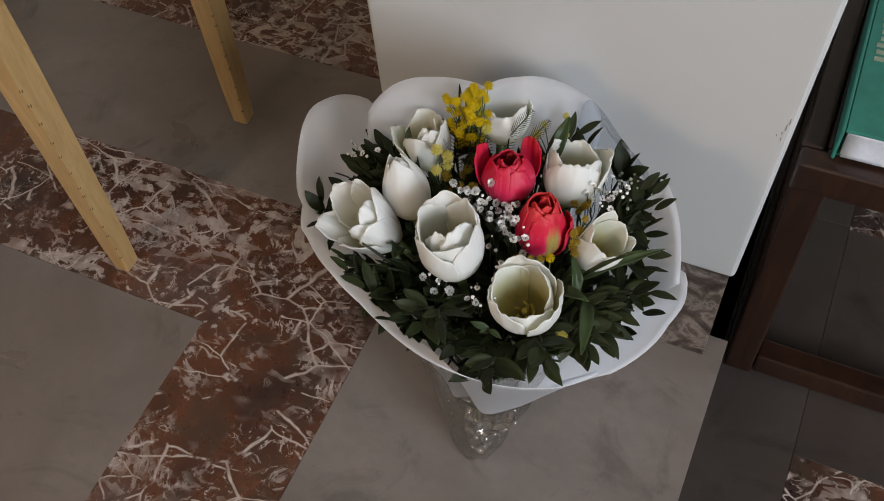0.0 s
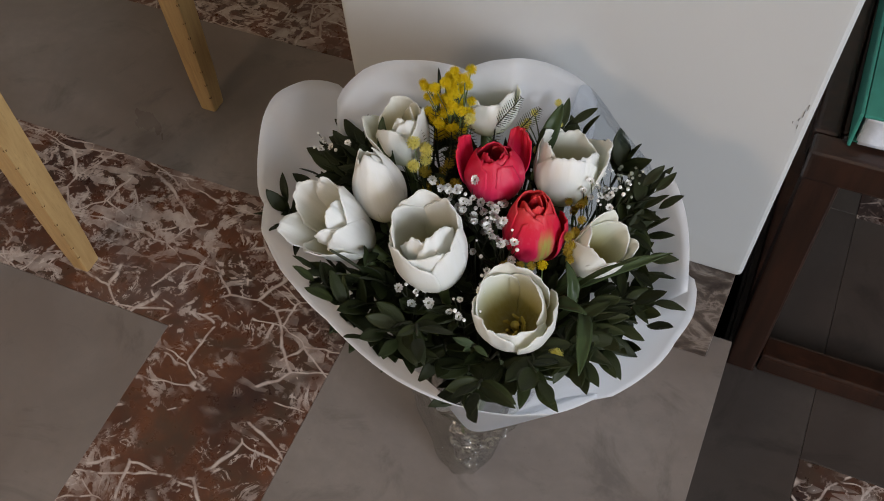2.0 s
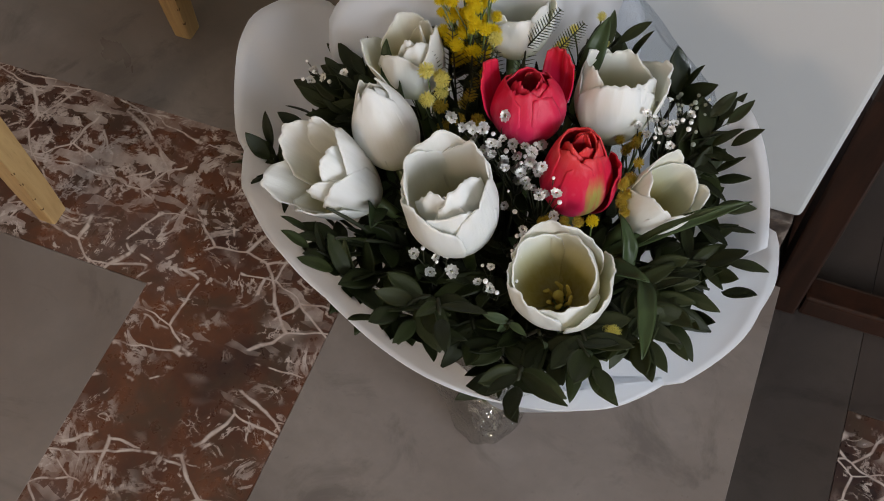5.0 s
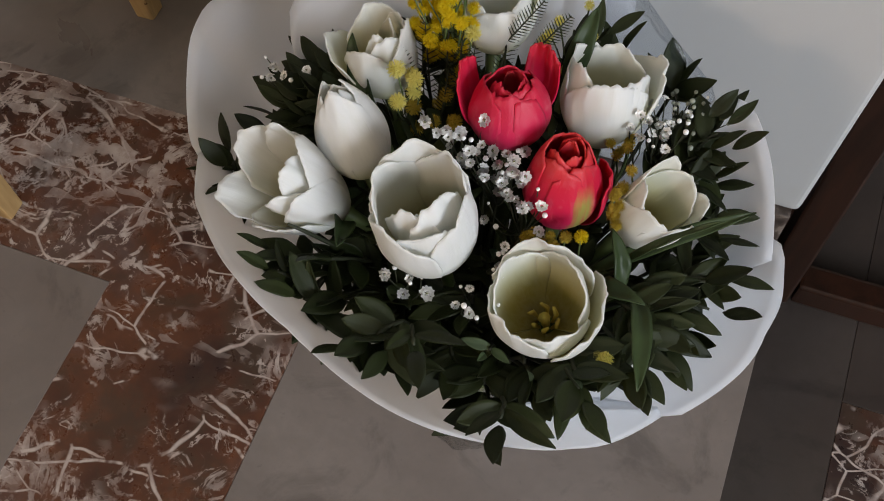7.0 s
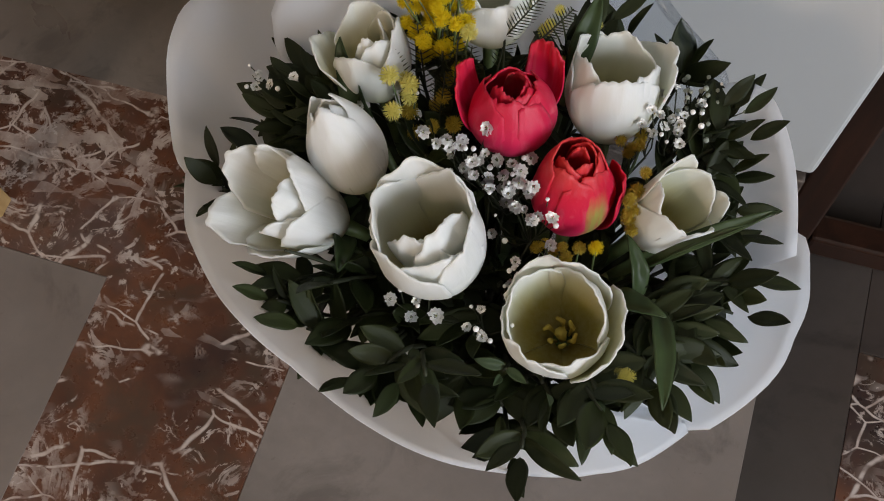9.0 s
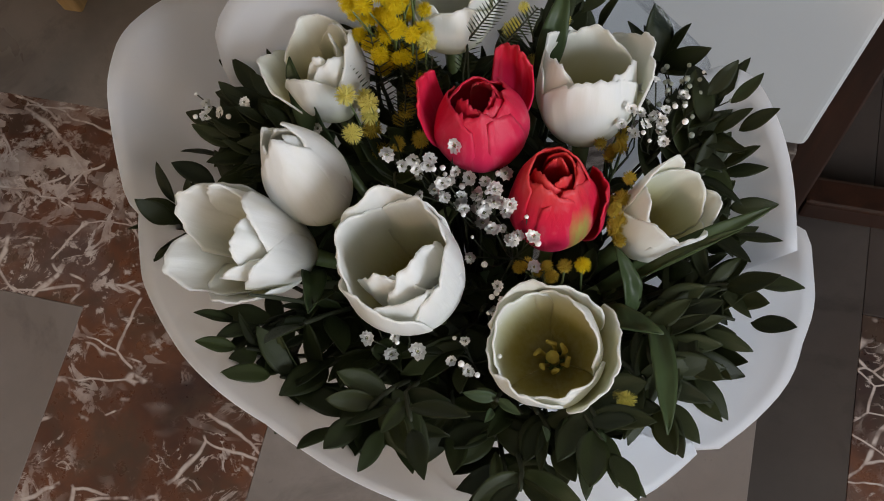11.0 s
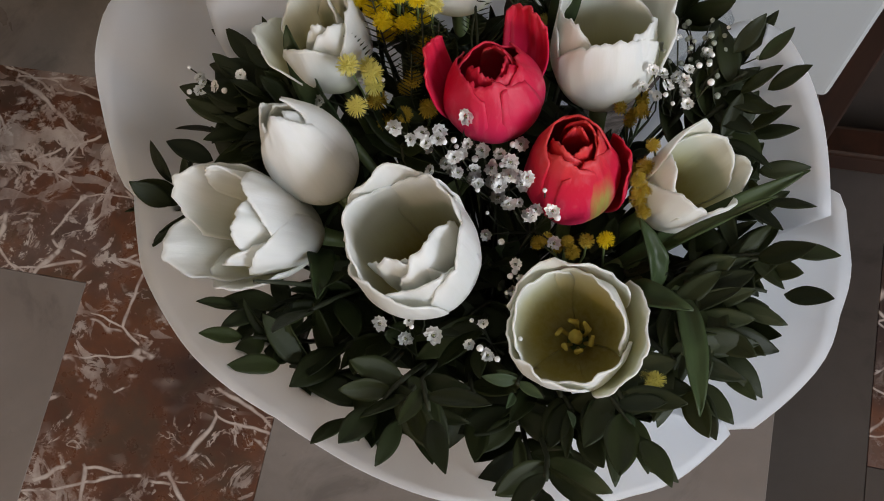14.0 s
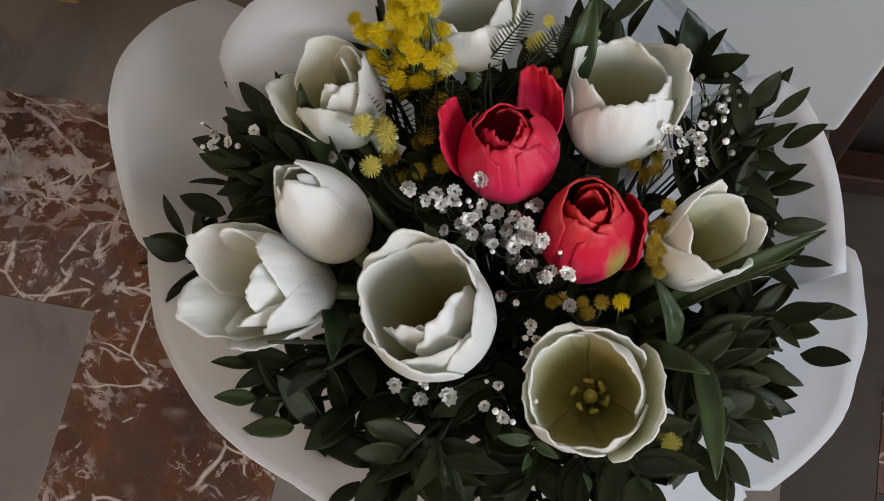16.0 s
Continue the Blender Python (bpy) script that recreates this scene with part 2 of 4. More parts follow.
def clear_film(name, tint, gloss, crinkle):
    k = Mat(name)
    tr = k.node("ShaderNodeBsdfTransparent")
    tr.inputs[0].default_value = (*tint, 1)
    gl = k.node("ShaderNodeBsdfGlossy", Roughness=0.16)
    n = k.noise(k.coords("Object"), crinkle, 4, 0.6, 0.5)
    b = k.node("ShaderNodeBump", Strength=0.9, Distance=0.006)
    k.link(n, b.inputs["Height"])
    k.link(b.outputs[0], gl.inputs["Normal"])
    fr = k.node("ShaderNodeFresnel", IOR=1.45)
    k.link(b.outputs[0], fr.inputs["Normal"])
    add = k.node("ShaderNodeMath")
    add.operation = "MULTIPLY_ADD"
    add.inputs[1].default_value = 0.30
    add.inputs[2].default_value = gloss
    k.link(fr.outputs[0], add.inputs[0])
    ms = k.node("ShaderNodeMixShader")
    k.link(add.outputs[0], ms.inputs[0])
    k.link(tr.outputs[0], ms.inputs[1])
    k.link(gl.outputs[0], ms.inputs[2])
    k.link(ms.outputs[0], k.out.inputs[0])
    return k.m


RED_MARBLE = red_marble()
GREY_MARBLE = grey_marble("grey_marble", (0.144, 0.123, 0.111), (0.244, 0.214, 0.196))
# grey marble again, with the lower floor's shade put into its colour
LOW_MARBLE = grey_marble("shaded_grey_marble", (0.047, 0.037, 0.033), (0.070, 0.057, 0.050))
SKIRT_MARBLE = brown_marble()
PAINT = wall_paint()
PALE_WOOD = wood("pale_varnished_wood", (0.36, 0.21, 0.085), (0.52, 0.34, 0.15), 0.36)
DARK_WOOD = wood("dark_varnished_wood", (0.012, 0.006, 0.004), (0.038, 0.014, 0.008), 0.32, bumpy=0.06)
SCAR = plain("worn_dark_wood", (0.16, 0.085, 0.03), 0.7)
SCUFF = plain("grey_wall_scuff", (0.17, 0.165, 0.16), 0.8)
PAPER = paper()
WHITE_PETAL = petal_white("white_tulip_petal", ((0.0, (0.40, 0.42, 0.16)), (0.14, (0.70, 0.72, 0.50)), (0.34, (0.86, 0.88, 0.84)), (0.65, (0.90, 0.91, 0.91)), (1.0, (0.91, 0.92, 0.92))), (0.88, 0.90, 0.84))
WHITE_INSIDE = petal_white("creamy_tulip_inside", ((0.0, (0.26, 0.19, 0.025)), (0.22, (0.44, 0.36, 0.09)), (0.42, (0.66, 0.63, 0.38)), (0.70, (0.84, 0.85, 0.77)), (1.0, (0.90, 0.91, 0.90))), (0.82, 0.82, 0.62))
RED_PETAL, RED_STREAK = petal_red(), petal_red("green_streaked_red_petal", True)
LEAF = leafy("dark_glossy_leaf", (0.011, 0.018, 0.004), (0.028, 0.039, 0.010), 0.52, 0.08)
LEAF_PALE = leafy("grey_green_leaf", (0.05, 0.085, 0.04), (0.09, 0.14, 0.065), 0.5)
BLADE = leafy("tulip_leaf_green", (0.030, 0.052, 0.020), (0.055, 0.088, 0.032), 0.45, 0.15)
STEM = plain("green_stem", (0.10, 0.15, 0.05), 0.45)
TWIG = plain("dark_twig", (0.022, 0.028, 0.010), 0.7)
BREATH = plain("white_tiny_petal", (0.92, 0.92, 0.90), 0.5, 0.04, 300.0, 0.08)
BREATH_EYE = plain("greenish_flower_eye", (0.20, 0.22, 0.10), 0.6)
BUD_GREY = plain("grey_green_flower_bud", (0.30, 0.33, 0.27), 0.6)
POLLEN = plain("yellow_mimosa_fluff", (0.88, 0.70, 0.02), 0.8, 0.22, 400.0, 0.4)
POLLEN_PALE = plain("pale_yellow_mimosa_fluff", (0.85, 0.78, 0.25), 0.8, 0.2, 400.0, 0.4)
POLLEN_DULL = plain("ochre_mimosa_fluff", (0.60, 0.43, 0.05), 0.85, 0.35, 300.0, 0.3)
ANTHER = plain("yellow_stamen", (0.62, 0.47, 0.10), 0.6)
FILM = clear_film("clear_cellophane", (0.99, 0.99, 0.985), 0.02, 28.0)
FILM_HAZE = clear_film("hazy_cellophane", (0.91, 0.935, 0.96), 0.0, 9.0)
FILM_WET = clear_film("crinkled_cellophane", (0.985, 0.985, 0.98), 0.46, 40.0)
BOOK_GREEN = plain("green_book_cloth", (0.012, 0.20, 0.15), 0.5, 0.25, 60.0)
BOOK_PAGES = plain("white_book_pages", (0.62, 0.66, 0.72), 0.6, 0.12, 200.0)
BOOK_GILT = plain("dull_gilt_tooling", (0.30, 0.36, 0.26), 0.5)
PLASTER = plain("cream_plaster", (0.62, 0.57, 0.48), 0.8, 0.12, 4.0)
LAMP_GLASS = Mat("opal_lamp_glass", 0.4, Emission_Strength=2.0, Emission_Color=(1.0, 0.8, 0.58, 1)).base((0.8, 0.78, 0.7)).m
PANE = clear_film("window_pane_glass", (0.97, 0.98, 0.98), 0.0, 1.0)

# ---- builders ----


def mesh_of(name, verts, faces, mat, smooth=True):
    me = bpy.data.meshes.new(name)
    me.from_pydata([tuple(v) for v in verts], [], faces)
    me.materials.append(mat)
    if smooth:
        me.polygons.foreach_set("use_smooth", [True] * len(me.polygons))
    me.update()
    return me


def part(name, bm, mat, parent=None, label=""):
    """One mesh object under a thing, from a bmesh or a mesh."""
    me = bm
    if isinstance(bm, bmesh.types.BMesh):
        me = bpy.data.meshes.new(name)
        bm.normal_update()
        bm.to_mesh(me)
        bm.free()
        me.materials.append(mat)
    ob = new(name, me)
    ob.parent = parent
    if label:
        ob["label"] = label
    return ob


def thing(name, m, label, category, group="", kind=""):
    ob = new(name)
    ob.empty_display_size = 0.02
    ob.matrix_world = m
    return tagged(ob, label, category, group, kind)


def box(x0, x1, y0, y1, z0, z1, bevel=0.0, seg=2):
    bm = bmesh.new()
    bmesh.ops.create_cube(bm, size=1, matrix=Matrix.LocRotScale(((x0 + x1) / 2, (y0 + y1) / 2, (z0 + z1) / 2), None, (x1 - x0, y1 - y0, z1 - z0)))
    if bevel:
        bmesh.ops.bevel(bm, geom=bm.edges[:], offset=bevel, segments=seg, profile=0.6, affect="EDGES")
    return bm


def shell(name, fn, nu, nv, thick, mat, inside=None):
    """A closed thin sheet from fn(u, v), u in -1..1, v in 0..1; its inner side may be of another material."""
    g = np.array([[fn(-1 + 2 * i / nu, j / nv) for i in range(nu + 1)] for j in range(nv + 1)])
    du = np.gradient(g, axis=1)
    dv = np.gradient(g, axis=0)
    n = np.cross(du, dv)
    n /= np.maximum(np.linalg.norm(n, axis=2, keepdims=True), 1e-9)
    verts = np.concatenate([(g + n * thick / 2).reshape(-1, 3), (g - n * thick / 2).reshape(-1, 3)])
    w, half = nu + 1, (nu + 1) * (nv + 1)
    faces = []
    for j in range(nv):
        for i in range(nu):
            a = j * w + i
            faces.append((a, a + 1, a + w + 1, a + w))
            faces.append((half + a, half + a + w, half + a + w + 1, half + a + 1))
    rim = [j * w for j in range(nv)] + [nv * w + i for i in range(nu)] + [j * w + nu for j in range(nv, 0, -1)] + [i for i in range(nu, 0, -1)]
    for a, b in zip(rim, rim[1:] + rim[:1]):
        faces.append((a, b, half + b, half + a))
    me = mesh_of(name, verts, faces, mat)
    if inside:
        me.materials.append(inside)
        me.polygons.foreach_set("material_index", [i % 2 if i < 2 * nu * nv else 0 for i in range(len(faces))])
    return me


def tube(name, pts, radii, mat, sides=6):
    """A tapered tube along a line of points."""
    pts = [Vector(p) for p in pts]
    verts, faces = [], []
    side = None
    for i, p in enumerate(pts):
        d = (pts[min(i + 1, len(pts) - 1)] - pts[max(i - 1, 0)]).normalized()
        ref = side or (Vector((1, 0, 0)) if abs(d.x) < 0.8 else Vector((0, 1, 0)))
        b = d.cross(ref).normalized()
        side = b.cross(d).normalized()
        r = radii[i] if hasattr(radii, "__len__") else radii
        for k in range(sides):
            a = 2 * math.pi * k / sides
            verts.append(p + r * (math.cos(a) * side + math.sin(a) * b))
    for i in range(len(pts) - 1):
        for k in range(sides):
            a, b = i * sides + k, i * sides + (k + 1) % sides
            faces.append((a, b, b + sides, a + sides))
    faces.append(tuple(range(sides))[::-1])
    faces.append(tuple(range((len(pts) - 1) * sides, len(pts) * sides)))
    return mesh_of(name, verts, faces, mat)


def arc(a, b, sag=0.0, n=6, aside=(0, 0, 1)):
    a, b, s = Vector(a), Vector(b), Vector(aside)
    return [a.lerp(b, i / n) + s * (sag * 4 * (i / n) * (1 - i / n)) for i in range(n + 1)]


def frame_of(origin, along, normal=(0, 0, 1), scale=1.0):
    """A matrix whose x runs along and whose z leans to normal."""
    x = Vector(along).normalized()
    n = Vector(normal)
    y = n.cross(x)
    y = y.normalized() if y.length > 1e-4 else Vector((0, 1, 0))
    z = x.cross(y)
    s = Vector((scale,) * 3) if isinstance(scale, (int, float)) else Vector(scale)
    m = Matrix((x, y, z)).transposed().to_4x4()
    return Matrix.Translation(origin) @ m @ Matrix.Diagonal((*s, 1))


def wob(x, y, z=0.0):
    return noise.noise(Vector((x, y, z)))


# ---- the room ----
STEP = -0.185
EDGE = 0.025


def stone(name, owner, x0, x1, y0, y1, top, mat, thick=0.03, gap=0.0002):
    cx, cy = (x0 + x1) / 2, (y0 + y1) / 2
    bm = box(x0 + gap - cx, x1 - gap - cx, y0 + gap - cy, y1 - gap - cy, -thick, 0, 0.0005, 1)
    ob = part(name, bm, mat, owner)
    ob.location = (cx, cy, top)
    return ob


def build_room():
    up = tagged(part("floor_upper", box(-2.6, EDGE - 0.004, -2.4, 0.582, STEP - 0.2, -0.0305), LOW_MARBLE), "raised marble floor of grey slabs and red marble bands", "floor", kind="structure")
    back = tagged(part("floor_upper_back", box(-2.6, -0.004, 0.583, 2.6, STEP - 0.2, -0.0305), LOW_MARBLE), "raised marble floor beside the white pier", "floor", kind="structure")
    low = tagged(part("floor_lower", box(EDGE, 2.6, -2.4, 2.6, STEP - 0.2, STEP - 0.0305), LOW_MARBLE), "lower marble floor one step down, grey with shade put into its colour", "floor", kind="structure")
    # red bands and grey slabs of the raised floor
    corner = bmesh.new()
    ring = [(-0.966, 0.377), (-0.571, 0.377), (-0.571, -0.22), (-0.37, -0.22), (-0.37, 0.575), (-0.966, 0.575)]
    ox, oy = -0.5, 0.4
    lo = [corner.verts.new((x - ox, y - oy, -0.03)) for x, y in ring]
    hi = [corner.verts.new((x - ox, y - oy, 0.0)) for x, y in ring]
    corner.faces.new(hi)
    corner.faces.new(lo[::-1])
    for i in range(6):
        corner.faces.new((lo[i], lo[(i + 1) % 6], hi[(i + 1) % 6], hi[i]))
    part("red_marble_strip", corner, RED_MARBLE, up).location = (ox, oy, 0)
    for x0, x1 in ((-1.56, -0.966), (-2.16, -1.56), (-2.59, -2.16)):
        stone("red_marble_strip", up, x0, x1, 0.377, 0.575, 0, RED_MARBLE)
    for y0, y1 in ((-0.82, -0.22), (-1.42, -0.82), (-2.02, -1.42), (-2.39, -2.02)):
        stone("red_marble_strip", up, -0.571, -0.37, y0, y1, 0, RED_MARBLE)
    for y0, y1 in ((-0.21, 0.586), (-1.0, -0.21), (-1.8, -1.0), (-2.39, -1.8)):
        stone("grey_marble_slab", up, -0.37, EDGE, y0, y1, 0, GREY_MARBLE)
    for x0, x1 in ((-1.37, -0.571), (-2.17, -1.37), (-2.59, -2.17)):
        for y0, y1 in ((-0.42, 0.377), (-1.22, -0.42), (-2.02, -1.22), (-2.39, -2.02)):
            stone("grey_marble_slab", up, x0, x1, y0, y1, 0, GREY_MARBLE)
        stone("grey_marble_slab", back, x0 + 0.19, x1 + 0.19, 0.575, 0.826, 0, GREY_MARBLE)
        stone("red_marble_strip", back, x0 + 0.19, x1 + 0.19, 0.826, 1.026, 0, RED_MARBLE)
        for y0, y1 in ((1.026, 1.8), (1.8, 2.59)):
            stone("grey_marble_slab", back, x0 + 0.19, x1 + 0.19, y0, y1, 0, GREY_MARBLE)
    stone("grey_marble_slab", back, -0.381, -0.004, 1.151, 2.59, 0, GREY_MARBLE)
    for y0, y1 in ((0.575, 0.826), (0.826, 1.8), (1.8, 2.59)):
        stone("grey_marble_slab", back, -2.59, -2.40, y0, y1, 0, GREY_MARBLE)
    # lower floor, slabs coloured darker to carry the shade below the step
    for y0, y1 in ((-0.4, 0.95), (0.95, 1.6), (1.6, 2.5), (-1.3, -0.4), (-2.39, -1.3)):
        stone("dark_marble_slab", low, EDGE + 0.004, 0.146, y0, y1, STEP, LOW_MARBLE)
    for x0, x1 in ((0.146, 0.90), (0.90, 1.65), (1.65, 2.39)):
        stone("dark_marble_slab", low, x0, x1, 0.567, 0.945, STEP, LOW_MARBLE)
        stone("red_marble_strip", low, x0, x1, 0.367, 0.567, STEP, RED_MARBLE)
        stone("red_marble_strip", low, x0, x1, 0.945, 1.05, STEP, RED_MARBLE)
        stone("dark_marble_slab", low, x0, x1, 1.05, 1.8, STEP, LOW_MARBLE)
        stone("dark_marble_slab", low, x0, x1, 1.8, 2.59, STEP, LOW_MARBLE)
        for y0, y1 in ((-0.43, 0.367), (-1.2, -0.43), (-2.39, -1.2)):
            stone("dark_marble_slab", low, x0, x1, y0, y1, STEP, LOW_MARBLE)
    tagged(part("step_riser", box(EDGE - 0.003, EDGE - 0.0005, -2.4, 0.5855, STEP, -0.031), GREY_MARBLE), "grey marble riser of the single step", "step", kind="structure")

    # white pier with its marble skirting
    bm = box(-0.378, 0.006, 0.562, 1.15, 0.1575, 2.9, 0.007, 4)
    for v in bm.verts:
        v.co.x += 0.034 * max(0.0, v.co.z - 0.1) * (1 if v.co.x > -0.2 else 0.4)
    tagged(part("wall_pier", bm, PAINT), "white painted wall pier, scuffed along its corner", "wall", kind="structure")
    pier = bpy.data.objects["wall_pier"]
    for x, z, ln in ((0.0085, 0.384, 0.007), (0.0100, 0.392, 0.006), (0.0065, 0.379, 0.003), (0.0072, 0.371, 0.004), (0.0030, 0.3755, 0.002)):
        part("scuff", box(x, x + 0.0005, 0.5616, 0.5622, z, z + ln), SCUFF, pier)
    tagged(part("baseboard", box(-0.384, 0.003, 0.556, 1.15, 0.0005, 0.157, 0.002, 2), SKIRT_MARBLE), "brown-grey veined marble skirting at the foot of the pier", "baseboard", kind="structure")

    # the outer shell of the room
    for name, b in (("wall_west", (-2.7, -2.6, -2.4, 2.7, -0.4, 2.9)), ("wall_north", (-2.6, 2.6, 2.6, 2.7, -0.4, 2.9)), ("wall_south", (-2.7, 2.7, -2.5, -2.4, -0.4, 2.9)),
                    ("wall_east_left", (2.6, 2.7, WIN1["y1"], 2.7, -0.4, 2.9)), ("wall_east_right", (2.6, 2.7, -2.4, WIN1["y0"], -0.4, 2.9)),
                    ("wall_east_below", (2.6, 2.7, WIN1["y0"], WIN1["y1"], -0.4, WIN1["z0"])), ("wall_east_above", (2.6, 2.7, WIN1["y0"], WIN1["y1"], WIN1["z1"], 2.9))):
        tagged(part(name, box(*b), PLASTER), "cream plastered wall of the room", "wall", kind="structure")
    tagged(part("ceiling", box(-2.7, 2.7, -2.5, 2.7, 2.9, 3.0), PLASTER), "plain plastered ceiling", "ceiling", kind="structure")
    win = tagged(part("window_1", box(2.62, 2.7, WIN1["y0"], WIN1["y1"], WIN1["z0"], WIN1["z0"] + 0.04, 0.004), PALE_WOOD), "tall casement window at the side of the room", "window", kind="structure")
    for y0, y1, z0, z1 in ((-1.95, -1.89, 0.991, 2.65), (-0.51, -0.45, 0.991, 2.65), (-1.23, -1.17, 0.991, 2.59), (-1.89, -0.51, 2.59, 2.65)):
        part("window_frame", box(2.64, 2.69, y0, y1, z0, z1, 0.004), PALE_WOOD, win)
    for y0, y1 in ((-1.89, -1.23), (-1.17, -0.51)):
        part("pane", box(2.664, 2.668, y0, y1, 0.991, 2.59), PANE, win).visible_shadow = False
    lamp = thing("wall_lamp", pose(-0.95, -2.4, 2.05), "wide opal glass wall lamp with warm light", "lamp")
    part("shade", box(-0.28, 0.28, 0.0005, 0.15, -0.2, 0.2, 0.05, 4), LAMP_GLASS, lamp)


build_room()

# ---- the furniture ----


def tapered_leg(foot, top, w0, w1):
    bm = bmesh.new()
    rings = []
    f, t = Vector(foot), Vector(top)
    for i in range(9):
        k = i / 8
        c = f.lerp(t, k)
        w = (w0 + (w1 - w0) * k) / 2
        rings.append([bm.verts.new(c + Vector((sx * w, sy * w, 0))) for sx, sy in ((-1, -1), (1, -1), (1, 1), (-1, 1))])
    for a, b in zip(rings, rings[1:]):
        for i in range(4):
            bm.faces.new((a[i], a[(i + 1) % 4], b[(i + 1) % 4], b[i]))
    bm.faces.new(rings[0][::-1])
    bm.faces.new(rings[-1])
    edges = [e for e in bm.edges if abs((e.verts[0].co - e.verts[1].co).normalized().z) > 0.8]
    bmesh.ops.bevel(bm, geom=edges, offset=0.003, segments=2, profile=0.5, affect="EDGES")
    return bm


LEAN_TOP = 0.020


def build_chair():
    chair = thing("wooden_chair", pose(0, 0, 0), "pale varnished wooden chair with square tapered legs, chipped edges", "chair")
    feet = ((-0.714, 0.415), (-0.70, 0.690), (-1.16, 0.415), (-1.20, 0.690))
    for x, y in feet:
        leg = part("leg", tapered_leg((x, y, 0.0005), (x + (LEAN_TOP if x > -1 else 0.03), y, 0.43), 0.023, 0.034), PALE_WOOD, chair)
        if x > -1:
            rng, foot_x = random.Random(int(y * 1000)), x
            for i in range(13):
                z = 0.03 + 0.026 * i + rng.uniform(-0.006, 0.006)
                half, x = (0.023 + 0.011 * z / 0.43) / 2, foot_x + LEAN_TOP * z / 0.43
                bm = bmesh.new()
                bmesh.ops.create_icosphere(bm, subdivisions=1, radius=1, matrix=Matrix.LocRotScale((x + half - 0.0012, y - half + 0.0012, z), Euler((0, 0, 0.8)), (0.0022, 0.0014, 0.0028 * rng.uniform(0.6, 1.5))))
                part("chip", bm, SCAR, leg)
    part("seat", box(-1.22, -0.70, 0.39, 0.80, 0.43, 0.455, 0.006), PALE_WOOD, chair)
    part("apron", box(-1.06, -0.735, 0.68, 0.70, 0.37, 0.43, 0.003), PALE_WOOD, chair)
    for x in (-1.09, -0.73):
        part("back_post", box(x, x + 0.034, 0.77, 0.80, 0.455, 0.88, 0.005), PALE_WOOD, chair)
    for z in (0.60, 0.80):
        part("back_slat", box(-1.06, -0.73, 0.776, 0.794, z, z + 0.07, 0.004), PALE_WOOD, chair)


def build_bench():
    """Low dark bench on the lower floor, its moulded seat holding a book."""
    b = thing("wooden_bench", pose(0.6, 0.9, STEP), "dark varnished wooden bench with moulded seat rim, on the lower floor", "bench")
    x0, x1, y0, y1, zt = 0.030 - 0.6, 0.62, 0.655 - 0.9, 0.42, 0.43
    part("seat", box(x0, x1, y0, y1, zt - 0.03, zt - 0.006, 0.004), DARK_WOOD, b)
    for n, bx in (("front_moulding", (x0, x1, y0 - 0.004, y0 + 0.022, zt - 0.034, zt + 0.006)), ("back_moulding", (x0, x1, y1 - 0.022, y1, zt - 0.034, zt + 0.006)),
                  ("side_moulding", (x0 - 0.002, x0 + 0.022, y0 + 0.023, y1 - 0.023, zt - 0.034, zt + 0.006)), ("side_moulding", (x1 - 0.022, x1, y0 + 0.023, y1 - 0.023, zt - 0.034, zt + 0.006)),
                  ("inner_bead", (x0 + 0.0225, x0 + 0.030, y0 + 0.034, y1 - 0.03, zt - 0.008, zt)), ("inner_bead", (x0 + 0.023, x1 - 0.03, y0 + 0.023, y0 + 0.033, zt - 0.008, zt))):
        part(n, box(*bx, 0.005, 3), DARK_WOOD, b)
    for x in (x0 + 0.003, x1 - 0.038):
        for y in (y0 + 0.004, y1 - 0.04):
            part("leg", box(x, x + 0.035, y, y + 0.035, 0.0005, zt - 0.034, 0.003), DARK_WOOD, b)
    part("stretcher", box(x0 + 0.039, x1 - 0.039, y0 + 0.002, y0 + 0.034, 0.012, 0.05, 0.004), DARK_WOOD, b)
    part("stretcher", box(x0 + 0.039, x1 - 0.039, y1 - 0.036, y1 - 0.006, 0.012, 0.05, 0.004), DARK_WOOD, b)
    for x in (x0 + 0.006, x1 - 0.034):
        part("side_rail", box(x, x + 0.028, y0 + 0.041, y1 - 0.042, 0.012, 0.05, 0.004), DARK_WOOD, b)


def build_book(px, py, pz, turn):
    book = thing("hardcover_book", pose(px, py, pz, 0, 0, turn), "thick green cloth hardcover book lying on the bench seat", "book")
    w, d, h = 0.19, 0.27, 0.042
    part("cover", box(0, w, 0.006, d, 0, 0.0025, 0.001), BOOK_GREEN, book)
    part("cover", box(0, w, 0, d, h - 0.0035, h, 0.001), BOOK_GREEN, book)
    part("spine", box(-0.004, -0.0005, 0, d, 0, h, 0.0015), BOOK_GREEN, book)
    part("page_edge", shell("page_edge", lambda u, v: (0.004 + (w - 0.008) * v, 0.0015 + 0.002 * (1 - u * u), h / 2 + u * (h / 2 - 0.004)), 8, 12, 0.001, BOOK_PAGES), BOOK_PAGES, book, "pale page edges")
    part("page_block", box(0.003, w - 0.004, 0.006, d - 0.004, 0.003, h - 0.004), BOOK_PAGES, book)
    rng = random.Random(4)
    for i in range(16):
        y = 0.10 + i * 0.010
        part("gilt_mark", box(0.008 + rng.uniform(0, 0.003), 0.02 + rng.uniform(-0.003, 0.004), y, y + 0.006, h - 0.0004, h + 0.0006), BOOK_GILT, book)


build_chair()
build_bench()
build_book(0.062, 0.668, 0.2515, 1.0)

# ---- the bouquet ----
CX, CY = -0.180, 0.385
TURNED = radians(24.1)
